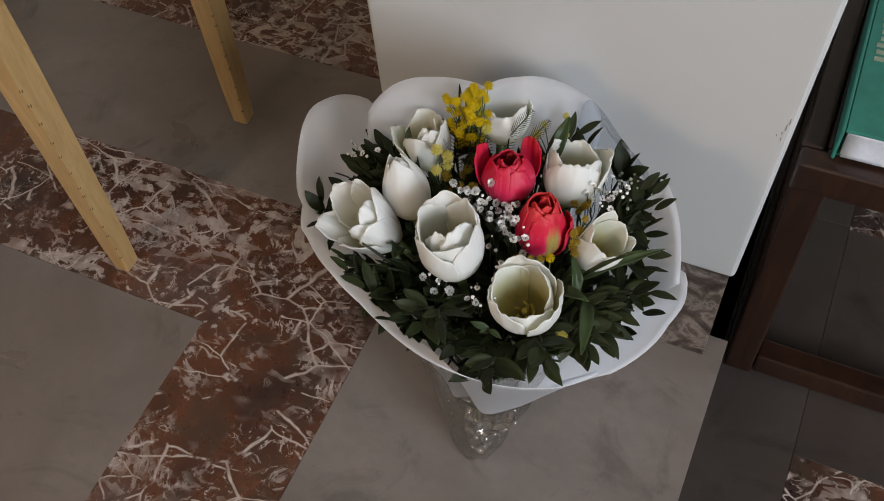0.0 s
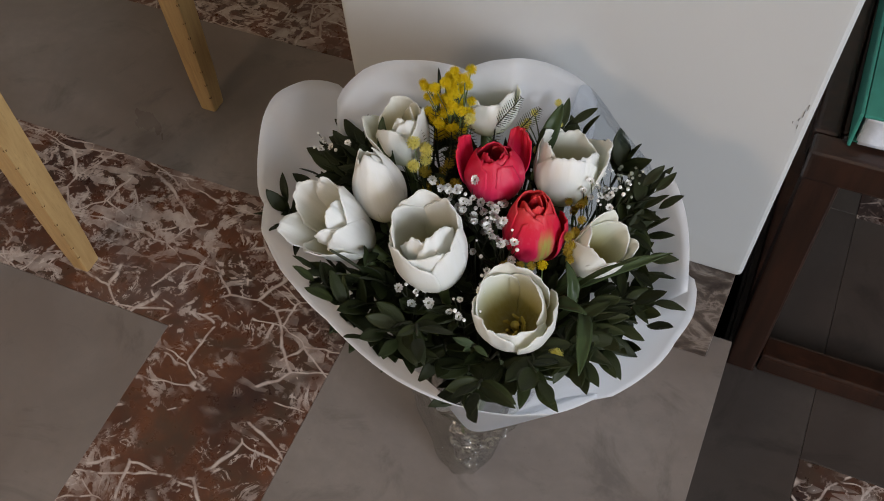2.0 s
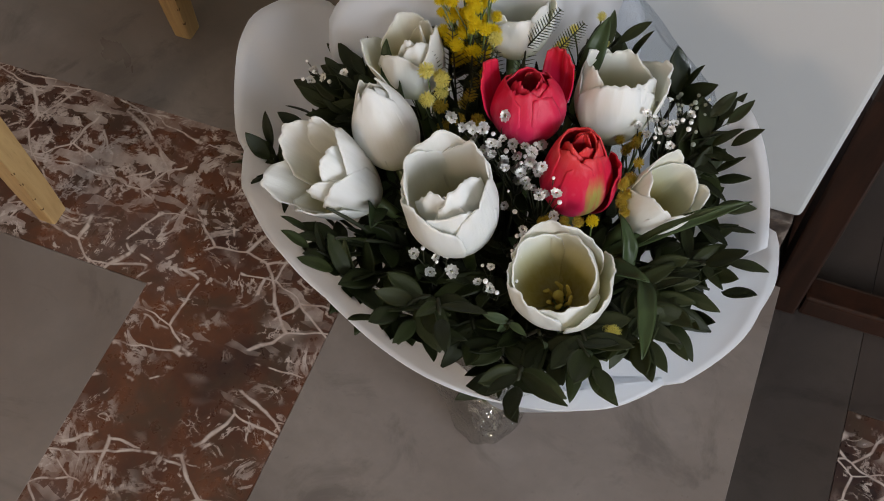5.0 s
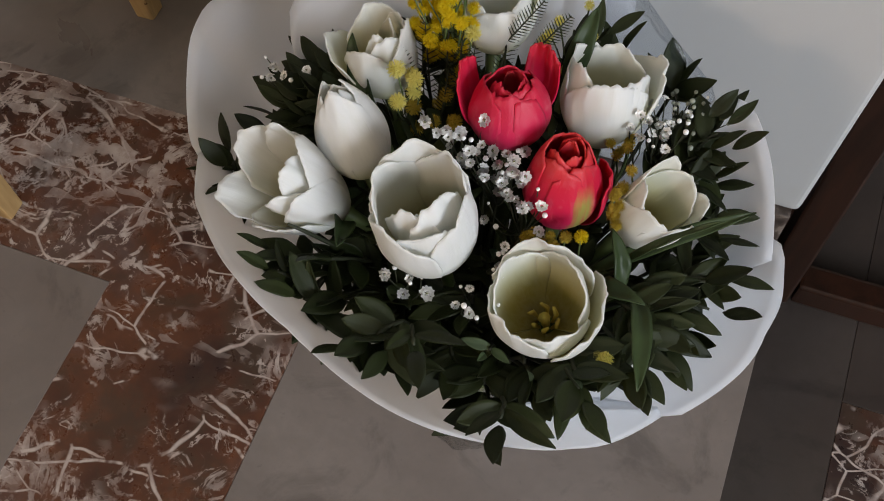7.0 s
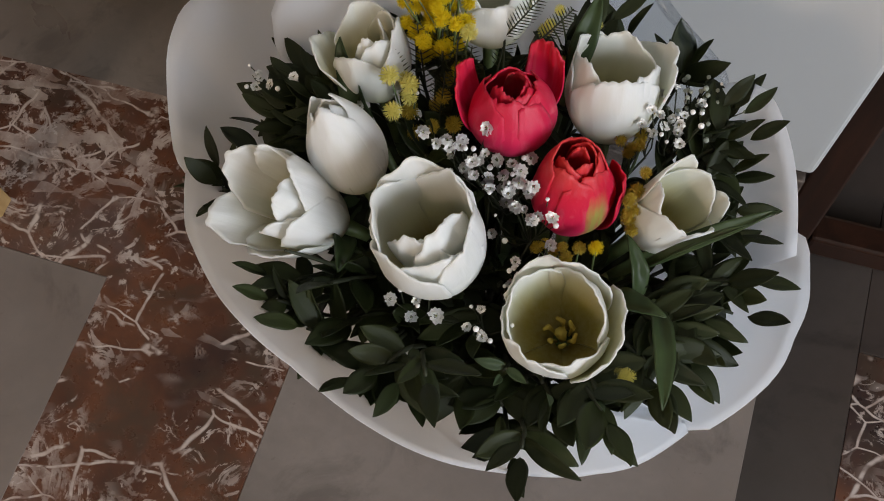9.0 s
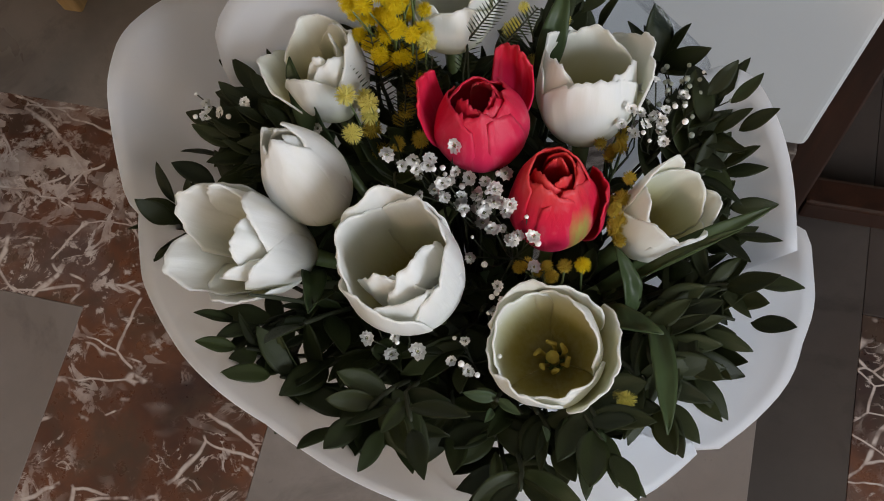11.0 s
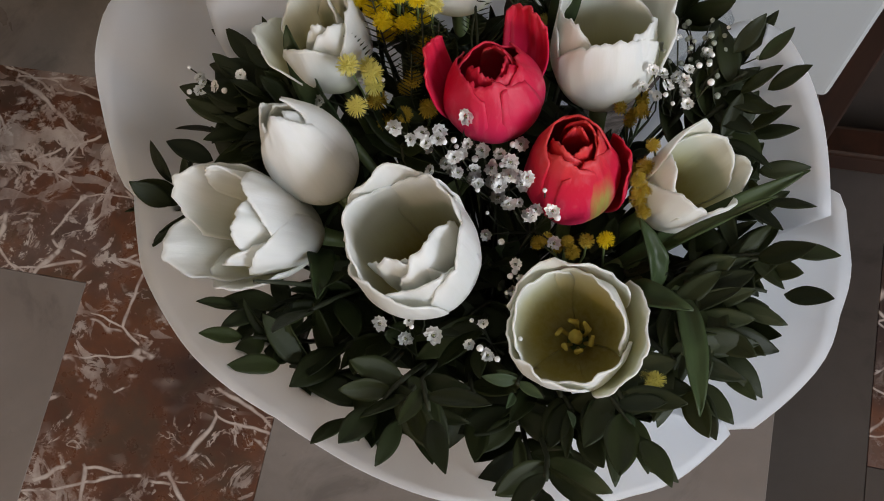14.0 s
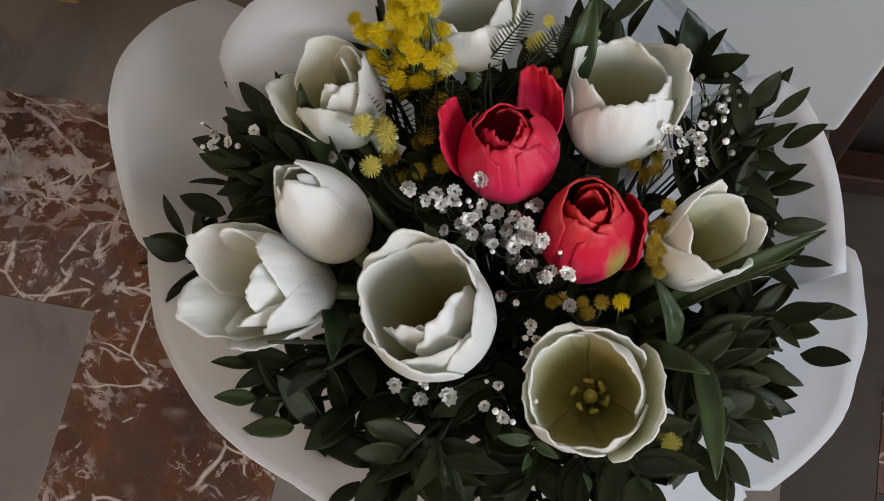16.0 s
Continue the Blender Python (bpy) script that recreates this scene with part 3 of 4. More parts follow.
NECK = Vector((-0.187, 0.374, 0.150))
FOOT = Vector((-0.194, 0.352, 0.004))


def around(deg, r, z):
    a = radians(deg) + TURNED
    return Vector((CX + r * math.cos(a), CY + r * math.sin(a), z))


# rims of the three raised sheets at the back: direction, distance, height
LEFT_RIM = [(112, 0.205, 0.320), (119, 0.212, 0.338), (128.4, 0.1995, 0.378), (139, 0.192, 0.397), (149, 0.1726, 0.411), (158, 0.1645, 0.391), (165.5, 0.153, 0.388), (178, 0.144, 0.393)]
MID_RIM = [(74, 0.104, 0.405), (90, 0.100, 0.434), (105, 0.100, 0.451), (118, 0.116, 0.449), (126, 0.130, 0.437), (135, 0.140, 0.410), (145, 0.145, 0.360)]
RIGHT_RIM = [(44, 0.160, 0.350), (50, 0.156, 0.375), (54.5, 0.149, 0.392), (60, 0.126, 0.424), (67, 0.100, 0.452), (80, 0.096, 0.449), (92, 0.092, 0.440), (102, 0.092, 0.415)]
FILM_RIM = [(16, 0.138, 0.365), (22, 0.137, 0.372), (34, 0.122, 0.401), (46, 0.126, 0.410), (54.5, 0.146, 0.392), (64, 0.140, 0.370)]
# rim of the wrapping: direction in degrees, distance from the middle, height
RIM = [(-128, 0.127, 0.416), (-105, 0.134, 0.408), (-90, 0.139, 0.392), (-73, 0.147, 0.388), (-58, 0.146, 0.381), (-43, 0.156, 0.392), (-31, 0.155, 0.383),
       (-22, 0.153, 0.368), (-8, 0.1445, 0.392), (6.4, 0.1363, 0.413), (15, 0.1397, 0.391), (22, 0.137, 0.372), (34, 0.122, 0.401), (46, 0.120, 0.416), (68, 0.102, 0.448),
       (86, 0.098, 0.438), (105, 0.095, 0.449), (118, 0.113, 0.449), (126, 0.130, 0.437), (132, 0.146, 0.416), (140, 0.180, 0.408), (149, 0.1726, 0.411), (158, 0.1645, 0.391), (165.5, 0.153, 0.388),
       (178, 0.144, 0.393), (189.5, 0.134, 0.414), (210, 0.128, 0.430), (232, 0.127, 0.416)]


def rim(deg):
    deg = (deg + 128) % 360 - 128
    a = np.array([r[0] for r in RIM])
    return float(np.interp(deg, a, [r[1] for r in RIM])), float(np.interp(deg, a, [r[2] for r in RIM]))


def rim_soft(deg, table=None):
    if table:
        a = [r[0] for r in table]
        got = [(float(np.interp(deg + o, a, [r[1] for r in table])), float(np.interp(deg + o, a, [r[2] for r in table]))) for o in (-3, -1.5, 0, 1.5, 3)]
    else:
        got = [rim(deg + o) for o in (-3, -1.5, 0, 1.5, 3)]
    return sum(g[0] for g in got) / 5, sum(g[1] for g in got) / 5


def bulge(deg):
    """How the wrapping swells below its rim: exponents of its radius and of its height."""
    front = max(0.0, math.cos(radians(deg + 92))) ** 0.8
    fold = max(0.0, math.cos(radians(deg + 79))) ** 7
    return 1.0 + 0.15 * front - 0.40 * fold, 1.02 + 0.45 * front * (1 - fold)


def paper_sheet(parent, a0, a1, layer, round0, round1, seed, name="paper_sheet", mat=None, table=None):
    """One sheet of the wrapping from direction a0 to a1; its upper corners are rounded."""
    def fn(u, v):
        deg = a0 + (a1 - a0) * (u + 1) / 2
        r, z = rim_soft(deg, table)
        e0, e1 = (deg - a0), (a1 - deg)
        cut = 1.0
        if e0 < round0:
            cut = min(cut, math.sqrt(max(0.0, 1 - (1 - e0 / round0) ** 2)) * 0.42 + 0.58)
        if e1 < round1:
            cut = min(cut, math.sqrt(max(0.0, 1 - (1 - e1 / round1) ** 2)) * 0.42 + 0.58)
        s = 0.04 + (0.96 * cut) * v
        neck_r = 0.036
        wide, high = bulge(deg)
        rr = neck_r + (r - neck_r) * (s ** wide) + layer * 0.0022 * (0.4 + s)
        rr += 0.0025 * s * wob(deg * 0.05, s * 2.0, seed) + 0.0035 * s * (abs(math.sin(radians(deg * 3.1 + seed * 70))) - 0.6) + 0.0045 * math.sin(radians(deg * 9 + seed * 40)) * (1 - s)
        zz = NECK.z + (z - NECK.z) * (1 - (1 - s) ** high) + 0.003 * s * wob(deg * 0.04 + 9, seed)
        p = around(deg, rr, zz)
        low = Vector((NECK.x - CX, NECK.y - CY, 0)) * (1 - s)
        return p + low
    n = max(14, int(abs(a1 - a0) / 2.2))
    return part(name, shell(name, fn, n, 26, 0.0006, mat or PAPER), mat or PAPER, parent)


def build_wrapping():
    w = thing("bouquet_wrapping", Matrix.Identity(4), "white translucent paper bouquet wrapping gathered into clear cellophane", "wrapping")
    paper_sheet(w, 114, 173, 1.2, 8, 9, 1.3, table=LEFT_RIM)
    paper_sheet(w, 76, 140, 0.2, 12, 8, 2.1, table=MID_RIM)
    paper_sheet(w, 46, 102, 0.8, 6, 9, 6.3, table=RIGHT_RIM)
    paper_sheet(w, 16, 62, 1.8, 6, 8, 2.6, "cellophane_sheet", FILM_HAZE, FILM_RIM)["label"] = "hazy clear cellophane sheet"
    paper_sheet(w, -22, 27, 0.0, 0.8, 12, 3.7)
    paper_sheet(w, -62, -10, 1.2, 5, 9, 4.2)
    paper_sheet(w, 162, 304, 0.5, 7, 5, 5.5)

    def film_at(r0, r1, z0, z1, seed, crumple):
        def fn(u, v):
            a = math.pi * u
            r = r0 + (r1 - r0) * v ** 0.8
            r *= 1 + crumple * wob(3 * math.cos(a), 3 * math.sin(a), v * 4 + seed) + 0.05 * math.cos(4 * a + 1.2) * (1 - v)
            c = FOOT.lerp(Vector((CX, CY, 0)), v)
            return (c.x + r * math.cos(a), c.y + r * math.sin(a), z0 + (z1 - z0) * v + 0.01 * v * wob(2 * math.cos(a), 2 * math.sin(a), seed + 7))
        return fn
    part("cellophane", shell("cellophane", film_at(0.014, 0.072, 0.001, 0.265, 2.0, 0.16), 72, 40, 0.0003, FILM), FILM, w, "clear cellophane sleeve")
    base_fn = film_at(0.006, 0.030, 0.003, 0.10, 5.0, 0.35)

    def crumpled(u, v):
        p = Vector(base_fn(u, v))
        return p + 0.006 * noise.noise_vector(p * 70) + 0.003 * noise.noise_vector(p * 190)
    pouch = shell("cellophane_pouch", crumpled, 52, 30, 0.0003, FILM_WET)
    pouch.polygons.foreach_set("use_smooth", [False] * len(pouch.polygons))
    part("cellophane_pouch", pouch, FILM_WET, w, "crinkled glinting cellophane foot")
    tie = [around(d, 0.038, NECK.z + 0.002 * math.sin(d)) + Vector((NECK.x - CX, NECK.y - CY, 0)) for d in range(0, 361, 15)]
    part("tie", tube("tie", tie, 0.0016, TWIG, 6), TWIG, w, "thin green binding string")


build_wrapping()


def petal_mesh(name, R, L, span, openness, seed, mat, drop=0.30, rag=1.0, lipout=0.02):
    """One cupped petal round the local z axis, its middle in the +x direction."""
    def fn(u, v):
        top = 1.0 - drop * abs(u) ** 1.9
        top += rag * (0.040 * wob(u * 2.4 + seed, 2.2, seed) + 0.030 * wob(u * 6 + seed, 5.2, seed) + 0.014 * wob(u * 15 + seed, 1.2, seed))
        h = max(0.004, v * top)
        cup = (1 - (1 - min(1.0, h * 1.22)) ** 2.3) ** 0.60
        r = R * cup * (1 + openness * h ** 2.2)
        a = u * span * (0.78 + 0.22 * min(1.0, 2.2 * h)) * (1 - 0.14 * h ** 3)
        z = L * h * (1 + 0.02 * wob(u * 2, seed))
        lip = max(0.0, v - 0.72) / 0.28
        r *= 1 + 0.11 * wob(u * 1.5 + seed, h * 1.8, seed * 2) * h + 0.035 * wob(u * 4.5 + seed, h * 4, seed) * h + 0.010 * math.sin(u * 9 + seed) * h
        # a raised rib down the middle, edges that roll a little inwards or out
        r *= 1 + 0.030 * u * u * h + 0.028 * math.exp(-(u * 4.5) ** 2) * h + lip * lip * (lipout + 0.085 * wob(u * 3.0 + seed, 8.0) + 0.05 * wob(u * 8 + seed, 3.0))
        return (r * math.cos(a), r * math.sin(a), z)
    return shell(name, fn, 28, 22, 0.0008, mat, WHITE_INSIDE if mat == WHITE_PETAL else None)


TULIP_HEADS = []


def stem_line(base, axis, n=10):
    """From the head down to the binding and on to the foot."""
    p0, p1 = Vector(base), NECK + Vector((random.uniform(-0.018, 0.018), random.uniform(-0.018, 0.018), 0))
    p2 = NECK.lerp(FOOT, 0.5) + Vector((random.uniform(-0.009, 0.009), random.uniform(-0.009, 0.009), 0))
    out = []
    for i in range(n + 1):
        k = i / n
        c = p0 - Vector(axis) * (p0 - p1).length * 0.5
        out.append(p0 * (1 - k) ** 2 + c * 2 * k * (1 - k) + p1 * k * k)
    return out + [p1.lerp(p2, 0.5), p2]


def tulip(mouth, lean, R, L, petals, label, red=False, streak=-1, seed=0.0, drop=0.30, rag=1.0):
    """petals: direction in degrees, width, height, opening at the top, tilt outwards, half span."""
    axis, spread = Vector(lean).normalized(), math.tan(radians(max(p[4] for p in petals))) * L / R
    base = Vector(mouth) - axis * L * 0.93
    TULIP_HEADS.extend((base + axis * L * k, R * g) for k, g in ((0.3, 1.0), (0.6, 1.15 + 0.6 * spread), (0.95, 1.1 + spread)))
    m = Matrix.Translation(base) @ Vector((0, 0, 1)).rotation_difference(axis).to_matrix().to_4x4() @ pose(0, 0, 0, 0, 0, 24.1)
    root = thing("tulip", m, label, "tulip", "tulips of the bouquet")
    mat = RED_PETAL if red else WHITE_PETAL
    for i, (az, rs, ls, opening, tilt, span) in enumerate(petals):
        me = petal_mesh("petal", R * rs, L * ls, span, opening, 3.1 * i + seed, mat, drop, rag)
        ob = part("petal", me, mat, root)
        if i == streak:
            me.materials[0] = RED_STREAK
            ob["label"] = "red petal with a green streak"
        ob.matrix_local = pose(0, 0, 0, 0, 0, az) @ pose(0, 0, 0, 0, tilt, 0)
    part("pistil", tube("pistil", [(0, 0, 0.001), (0, 0, L * 0.17), (0, 0, L * 0.22), (0, 0, L * 0.24)], [0.0020, 0.0024, 0.0020, 0.0030], ANTHER, 8), ANTHER, root, "pale yellow pistil")
    for i in range(6):
        a = i * math.pi / 3 + 0.3 + 0.25 * wob(i * 1.7, seed)
        c, s, k = math.cos(a), math.sin(a), 1 + 0.3 * wob(i * 2.3, seed + 4)
        part("stamen", tube("stamen", [(0.003 * c, 0.003 * s, 0.001), (0.005 * c, 0.005 * s, L * 0.14), (0.006 * c * k, 0.006 * s * k, L * 0.18), (0.0065 * k * math.cos(a + 0.4), 0.0065 * k * math.sin(a + 0.4), L * 0.27)], [0.0008, 0.0009, 0.0013, 0.0008], ANTHER, 6), ANTHER, root)
    inv = m.inverted()
    pts = [inv @ p for p in stem_line(base + axis * 0.002, axis)]
    part("stem", tube("stem", pts, [0.0045] + [0.0034] * (len(pts) - 1), STEM, 8), STEM, root)
    return root


WT = "white tulip with creamy petals, "
tulip((-0.2697, 0.3379, 0.428), (-0.461, -0.263, 1.0), 0.0187, 0.0649,
      [(185, 1.0, 1.0, 0.08, 12, 1.15), (122, 1.0, 1.02, 0.0, 6, 1.15), (-128, 1.0, 0.8, 0.06, 9, 1.1), (62, 0.96, 1.04, -0.1, 2, 1.1), (5, 1.0, 1.0, -0.12, 4, 1.1), (-62, 1.0, 0.84, -0.06, 4, 1.1), (-30, 0.92, 0.97, -0.04, -2, 1.05), (-88, 0.9, 0.88, 0.02, 0, 0.9)],
      WT + "wide open, leaning out of the bouquet", seed=1.0)
tulip((-0.249, 0.3781, 0.4433), (-0.314, 0.203, 1.0), 0.0223, 0.0576,
      [(-90, 1.0, 1.0, -0.8, 0, 1.3), (30, 1.0, 1.0, -0.8, 0, 1.3), (150, 1.0, 1.0, -0.76, 0, 1.25), (-30, 0.94, 0.95, -0.86, 0, 1.25), (90, 0.94, 0.96, -0.86, 0, 1.25), (205, 0.97, 0.93, -0.74, 1, 1.1)],
      WT + "still a closed bud", seed=2.0, drop=0.22, rag=0.7)
tulip((-0.1916, 0.34, 0.4427), (-0.131, 0.036, 1.0), 0.0255, 0.0627,
      [(95, 1.0, 1.06, -0.16, 0, 1.3), (-20, 1.0, 0.94, -0.18, 0, 1.2), (-145, 1.02, 0.9, -0.14, 1, 1.2), (35, 0.94, 1.02, -0.18, 0, 1.2), (155, 0.95, 1.02, -0.18, 0, 1.2), (-85, 0.98, 0.86, -0.16, 0, 1.15), (-50, 0.86, 0.98, 0.02, -9, 0.85), (-112, 0.82, 0.92, 0.02, -9, 0.75), (-80, 0.7, 0.86, 0.05, -9, 0.7)],
      WT + "half open with a lower front petal", seed=3.0, drop=0.26)
tulip((-0.1286, 0.3215, 0.4206), (-0.091, -0.072, 1.0), 0.025, 0.0494,
      [(80, 1.0, 1.04, -0.15, 0, 1.25), (-30, 1.04, 0.9, -0.02, 5, 1.1), (-155, 1.0, 0.94, -0.14, 0, 1.2), (25, 0.93, 0.98, -0.2, 0, 1.2), (140, 0.93, 1.0, -0.2, 0, 1.2), (-90, 0.95, 0.86, -0.12, 2, 1.2)],
      WT + "open to its yellow stamens", seed=4.0, drop=0.24)
tulip((-0.085, 0.3941, 0.4104), (0.517, 0.245, 1.0), 0.0183, 0.0459,
      [(100, 1.0, 1.08, -0.16, 0, 1.2), (0, 1.0, 0.96, -0.06, 3, 1.1), (-125, 1.0, 0.84, -0.1, 0, 1.2), (45, 0.93, 1.0, -0.18, 0, 1.15), (-65, 0.95, 0.88, -0.12, 2, 1.15), (170, 0.92, 0.92, -0.16, 0, 1.1)],
      WT + "open, leaning towards the paper", seed=5.0, drop=0.32)
tulip((-0.1339, 0.4508, 0.4192), (-0.043, 0.522, 1.0), 0.0243, 0.049,
      [(-95, 1.0, 0.93, -0.2, 0, 1.2), (10, 1.0, 1.04, -0.02, 6, 1.05), (130, 1.0, 1.04, -0.26, 0, 1.25), (70, 0.93, 1.02, -0.24, 0, 1.2), (-170, 0.95, 1.0, -0.26, 0, 1.2), (-45, 0.95, 0.95, -0.18, 0, 1.1)],
      WT + "half open with ragged rim", seed=6.0, drop=0.24, rag=1.5)
tulip((-0.1724, 0.4115, 0.4393), (-0.026, 0.161, 1.0), 0.024, 0.0413,
      [(-105, 1.0, 0.96, -0.58, 0, 1.3), (-20, 1.0, 0.98, -0.6, 0, 1.3), (-175, 1.0, 0.94, -0.52, 0, 1.2), (158, 0.99, 1.12, -0.08, 3, 0.60), (42, 0.95, 1.14, -0.12, 9, 0.55), (95, 0.92, 0.97, -0.6, 0, 1.3), (-60, 0.88, 1.0, -0.64, 0, 1.25), (30, 0.7, 1.0, -0.6, 0, 1.25), (-140, 0.6, 0.99, -0.6, 0, 1.25), (-30, 0.45, 1.0, -0.5, 0, 1.25)],
      "red tulip with pink sheen, its petals parting", seed=7.0, red=True, drop=0.12)
tulip((-0.1363, 0.3886, 0.43), (0.039, 0.107, 1.0), 0.0228, 0.0567,
      [(-135, 1.0, 0.96, -0.58, 0, 1.3), (-65, 1.02, 0.92, -0.58, 0, 1.15), (-8, 1.03, 0.74, -0.28, 5, 0.75), (55, 0.97, 0.98, -0.58, 0, 1.3), (140, 0.97, 1.0, -0.58, 0, 1.3), (-15, 0.92, 0.97, -0.6, 0, 1.25), (30, 0.66, 1.0, -0.55, 0, 1.3), (-150, 0.6, 1.0, -0.55, 0, 1.3), (-70, 0.46, 1.0, -0.5, 0, 1.2), (60, 0.36, 1.0, -0.5, 0, 1.2)],
      "pinkish red tulip bud with a green streak", seed=8.0, red=True, streak=1, drop=0.12, rag=0.6)
tulip((-0.2523, 0.4314, 0.4277), (-0.247, 0.323, 1.0), 0.0196, 0.0443,
      [(170, 1.0, 0.96, 0.1, 8, 1.0), (95, 1.0, 1.06, -0.15, 0, 1.1), (-10, 1.0, 1.0, -0.2, 2, 1.15), (-120, 0.98, 0.86, -0.18, 2, 1.1), (-65, 0.92, 0.92, -0.26, 0, 1.1), (35, 0.9, 1.0, -0.28, 0, 1.1), (-85, 0.62, 0.94, -0.2, 0, 0.9), (10, 0.58, 0.98, -0.3, 0, 0.9)],
      WT + "partly open, beside the yellow mimosa", seed=9.0, drop=0.32)
tulip((-0.1995, 0.4711, 0.4321), (-0.017, 0.311, 1.0), 0.0217, 0.04,
      [(-90, 1.0, 0.86, -0.2, 0, 1.2), (30, 1.0, 1.0, -0.14, 2, 1.15), (150, 1.0, 1.04, -0.2, 0, 1.2), (-30, 0.93, 0.94, -0.22, 0, 1.15), (90, 0.93, 1.0, -0.22, 0, 1.2), (-150, 0.94, 0.9, -0.2, 0, 1.15)],
      WT + "half open against the raised paper", seed=10.0, drop=0.30)

# ---- foliage ----


def leaf_mesh(name, width, fold, droop, mat, seed):
    def fn(u, v):
        w = width * max(0.0, math.sin(math.pi * min(1, v ** 0.95))) ** 0.80 * (1.06 - 0.16 * v + 0.10 * wob(v * 3.0 + seed, 4.0 + (u > 0))) + 0.006
        y = u * w
        return (v, y, fold * abs(u) * w * 1.2 - droop * v * v + 0.02 * wob(v * 4 + seed, u * 2))
    return shell(name, fn, 6, 10, 0.010, mat)


LEAVES = [leaf_mesh("leaf", w, f, d, LEAF, s) for w, f, d, s in ((0.19, 0.15, 0.10, 1), (0.23, 0.08, 0.18, 2), (0.15, 0.35, -0.05, 3), (0.20, 0.12, 0.32, 4), (0.165, -0.1, 0.12, 8), (0.13, 0.5, 0.2, 11), (0.24, 0.2, -0.12, 13))]
LEAVES_PALE = [leaf_mesh("leaf", w, f, d, LEAF_PALE, s) for w, f, d, s in ((0.16, 0.5, 0.10, 5), (0.19, 0.3, 0.2, 6))]


def over_paper(p):
    """The point, lifted where it would lie under the wrapping."""
    x, y = p.x - CX, p.y - CY
    deg, r = math.degrees(math.atan2(y, x) - TURNED), math.hypot(x, y)
    edge, top = rim_soft(deg)
    wide, high = bulge(deg)
    s = min(1.0, max(0.0, (r - 0.036) / (edge - 0.036))) ** (1 / wide)
    return Vector((p.x, p.y, max(p.z, NECK.z + (top - NECK.z) * (1 - (1 - s) ** high) + 0.007)))


def sprig(base, tip, n, size, label="dark green leafy sprig of glossy oval leaves", pale=False, up=(0, 0, 1), seed=0, spread=50):
    rng = random.Random(seed * 17 + n)
    base, tip = over_paper(Vector(base)), over_paper(Vector(tip))
    root = thing("foliage_sprig", Matrix.Translation(base), label, "foliage", "foliage of the bouquet")
    d = tip - base
    line = arc((0, 0, 0), d * max(0.3, 1 - 0.027 / d.length), 0.05 * d.length, 6)
    down = (NECK - base) + Vector((rng.uniform(-0.02, 0.02), rng.uniform(-0.02, 0.02), 0.02))
    part("stem", tube("stem", [down, down * 0.5 + Vector((0, 0, -0.01)), *line], [0.0013, 0.0013] + [0.0011] * 6 + [0.0007], TWIG, 6), TWIG, root)
    kinds = LEAVES_PALE if pale else LEAVES
    side = d.cross(Vector(up)).normalized()
    for i in range(n):
        k = (i + 0.3) / n
        p = line[min(6, int(k * 6))].lerp(line[min(6, int(k * 6) + 1)], k * 6 % 1)
        s = 1 if i % 2 else -1
        if i == n - 1:
            way = d.normalized()
            ln = max(size * 0.8, d.length * 0.30)
            p = d - way * ln
        else:
            ang = radians(spread + rng.uniform(-16, 16)) * (1.25 - 0.5 * k)
            way = d.normalized() * math.cos(ang) + side * s * math.sin(ang) + Vector((0, 0, rng.uniform(-0.25, 0.3)))
            ln = size * rng.uniform(0.72, 1.12)
        nm = Vector(up) + Vector((rng.uniform(-0.6, 0.6), rng.uniform(-0.6, 0.6), 0))
        reach = [base + p + way.normalized() * ln * f for f in (0.35, 0.7, 1.0)]
        if any((q - c).length < r for q in reach for c, r in TULIP_HEADS):
            continue
        ob = part("leaf", rng.choice(kinds), None, root)
        ob.matrix_local = frame_of(p, way, nm, ln)


# sprigs that reach out over the paper, side by side round the bouquet
OUT_EAST = [((-0.085, 0.366, 0.372), (-0.029, 0.377, 0.388), 5), ((-0.085, 0.362, 0.362), (-0.030, 0.353, 0.384), 4), ((-0.096, 0.418, 0.362), (-0.066, 0.471, 0.388), 5),
            ((-0.092, 0.425, 0.365), (-0.052, 0.443, 0.384), 5), ((-0.084, 0.408, 0.366), (-0.044, 0.410, 0.386), 5), ((-0.085, 0.352, 0.372), (-0.052, 0.329, 0.386), 4),
            ((-0.092, 0.340, 0.375), (-0.054, 0.312, 0.388), 4)]
BETWEEN = [((-0.225, 0.332, 0.362), (-0.236, 0.300, 0.400), 7), ((-0.206, 0.320, 0.366), (-0.200, 0.296, 0.402), 7), ((-0.240, 0.328, 0.366), (-0.262, 0.300, 0.396), 7),
           ((-0.165, 0.330, 0.370), (-0.160, 0.300, 0.398), 7), ((-0.222, 0.346, 0.372), (-0.226, 0.322, 0.412), 6), ((-0.160, 0.345, 0.372), (-0.158, 0.325, 0.406), 6),
           ((-0.216, 0.362, 0.368), (-0.222, 0.352, 0.408), 6), ((-0.110, 0.360, 0.365), (-0.105, 0.345, 0.400), 6)]
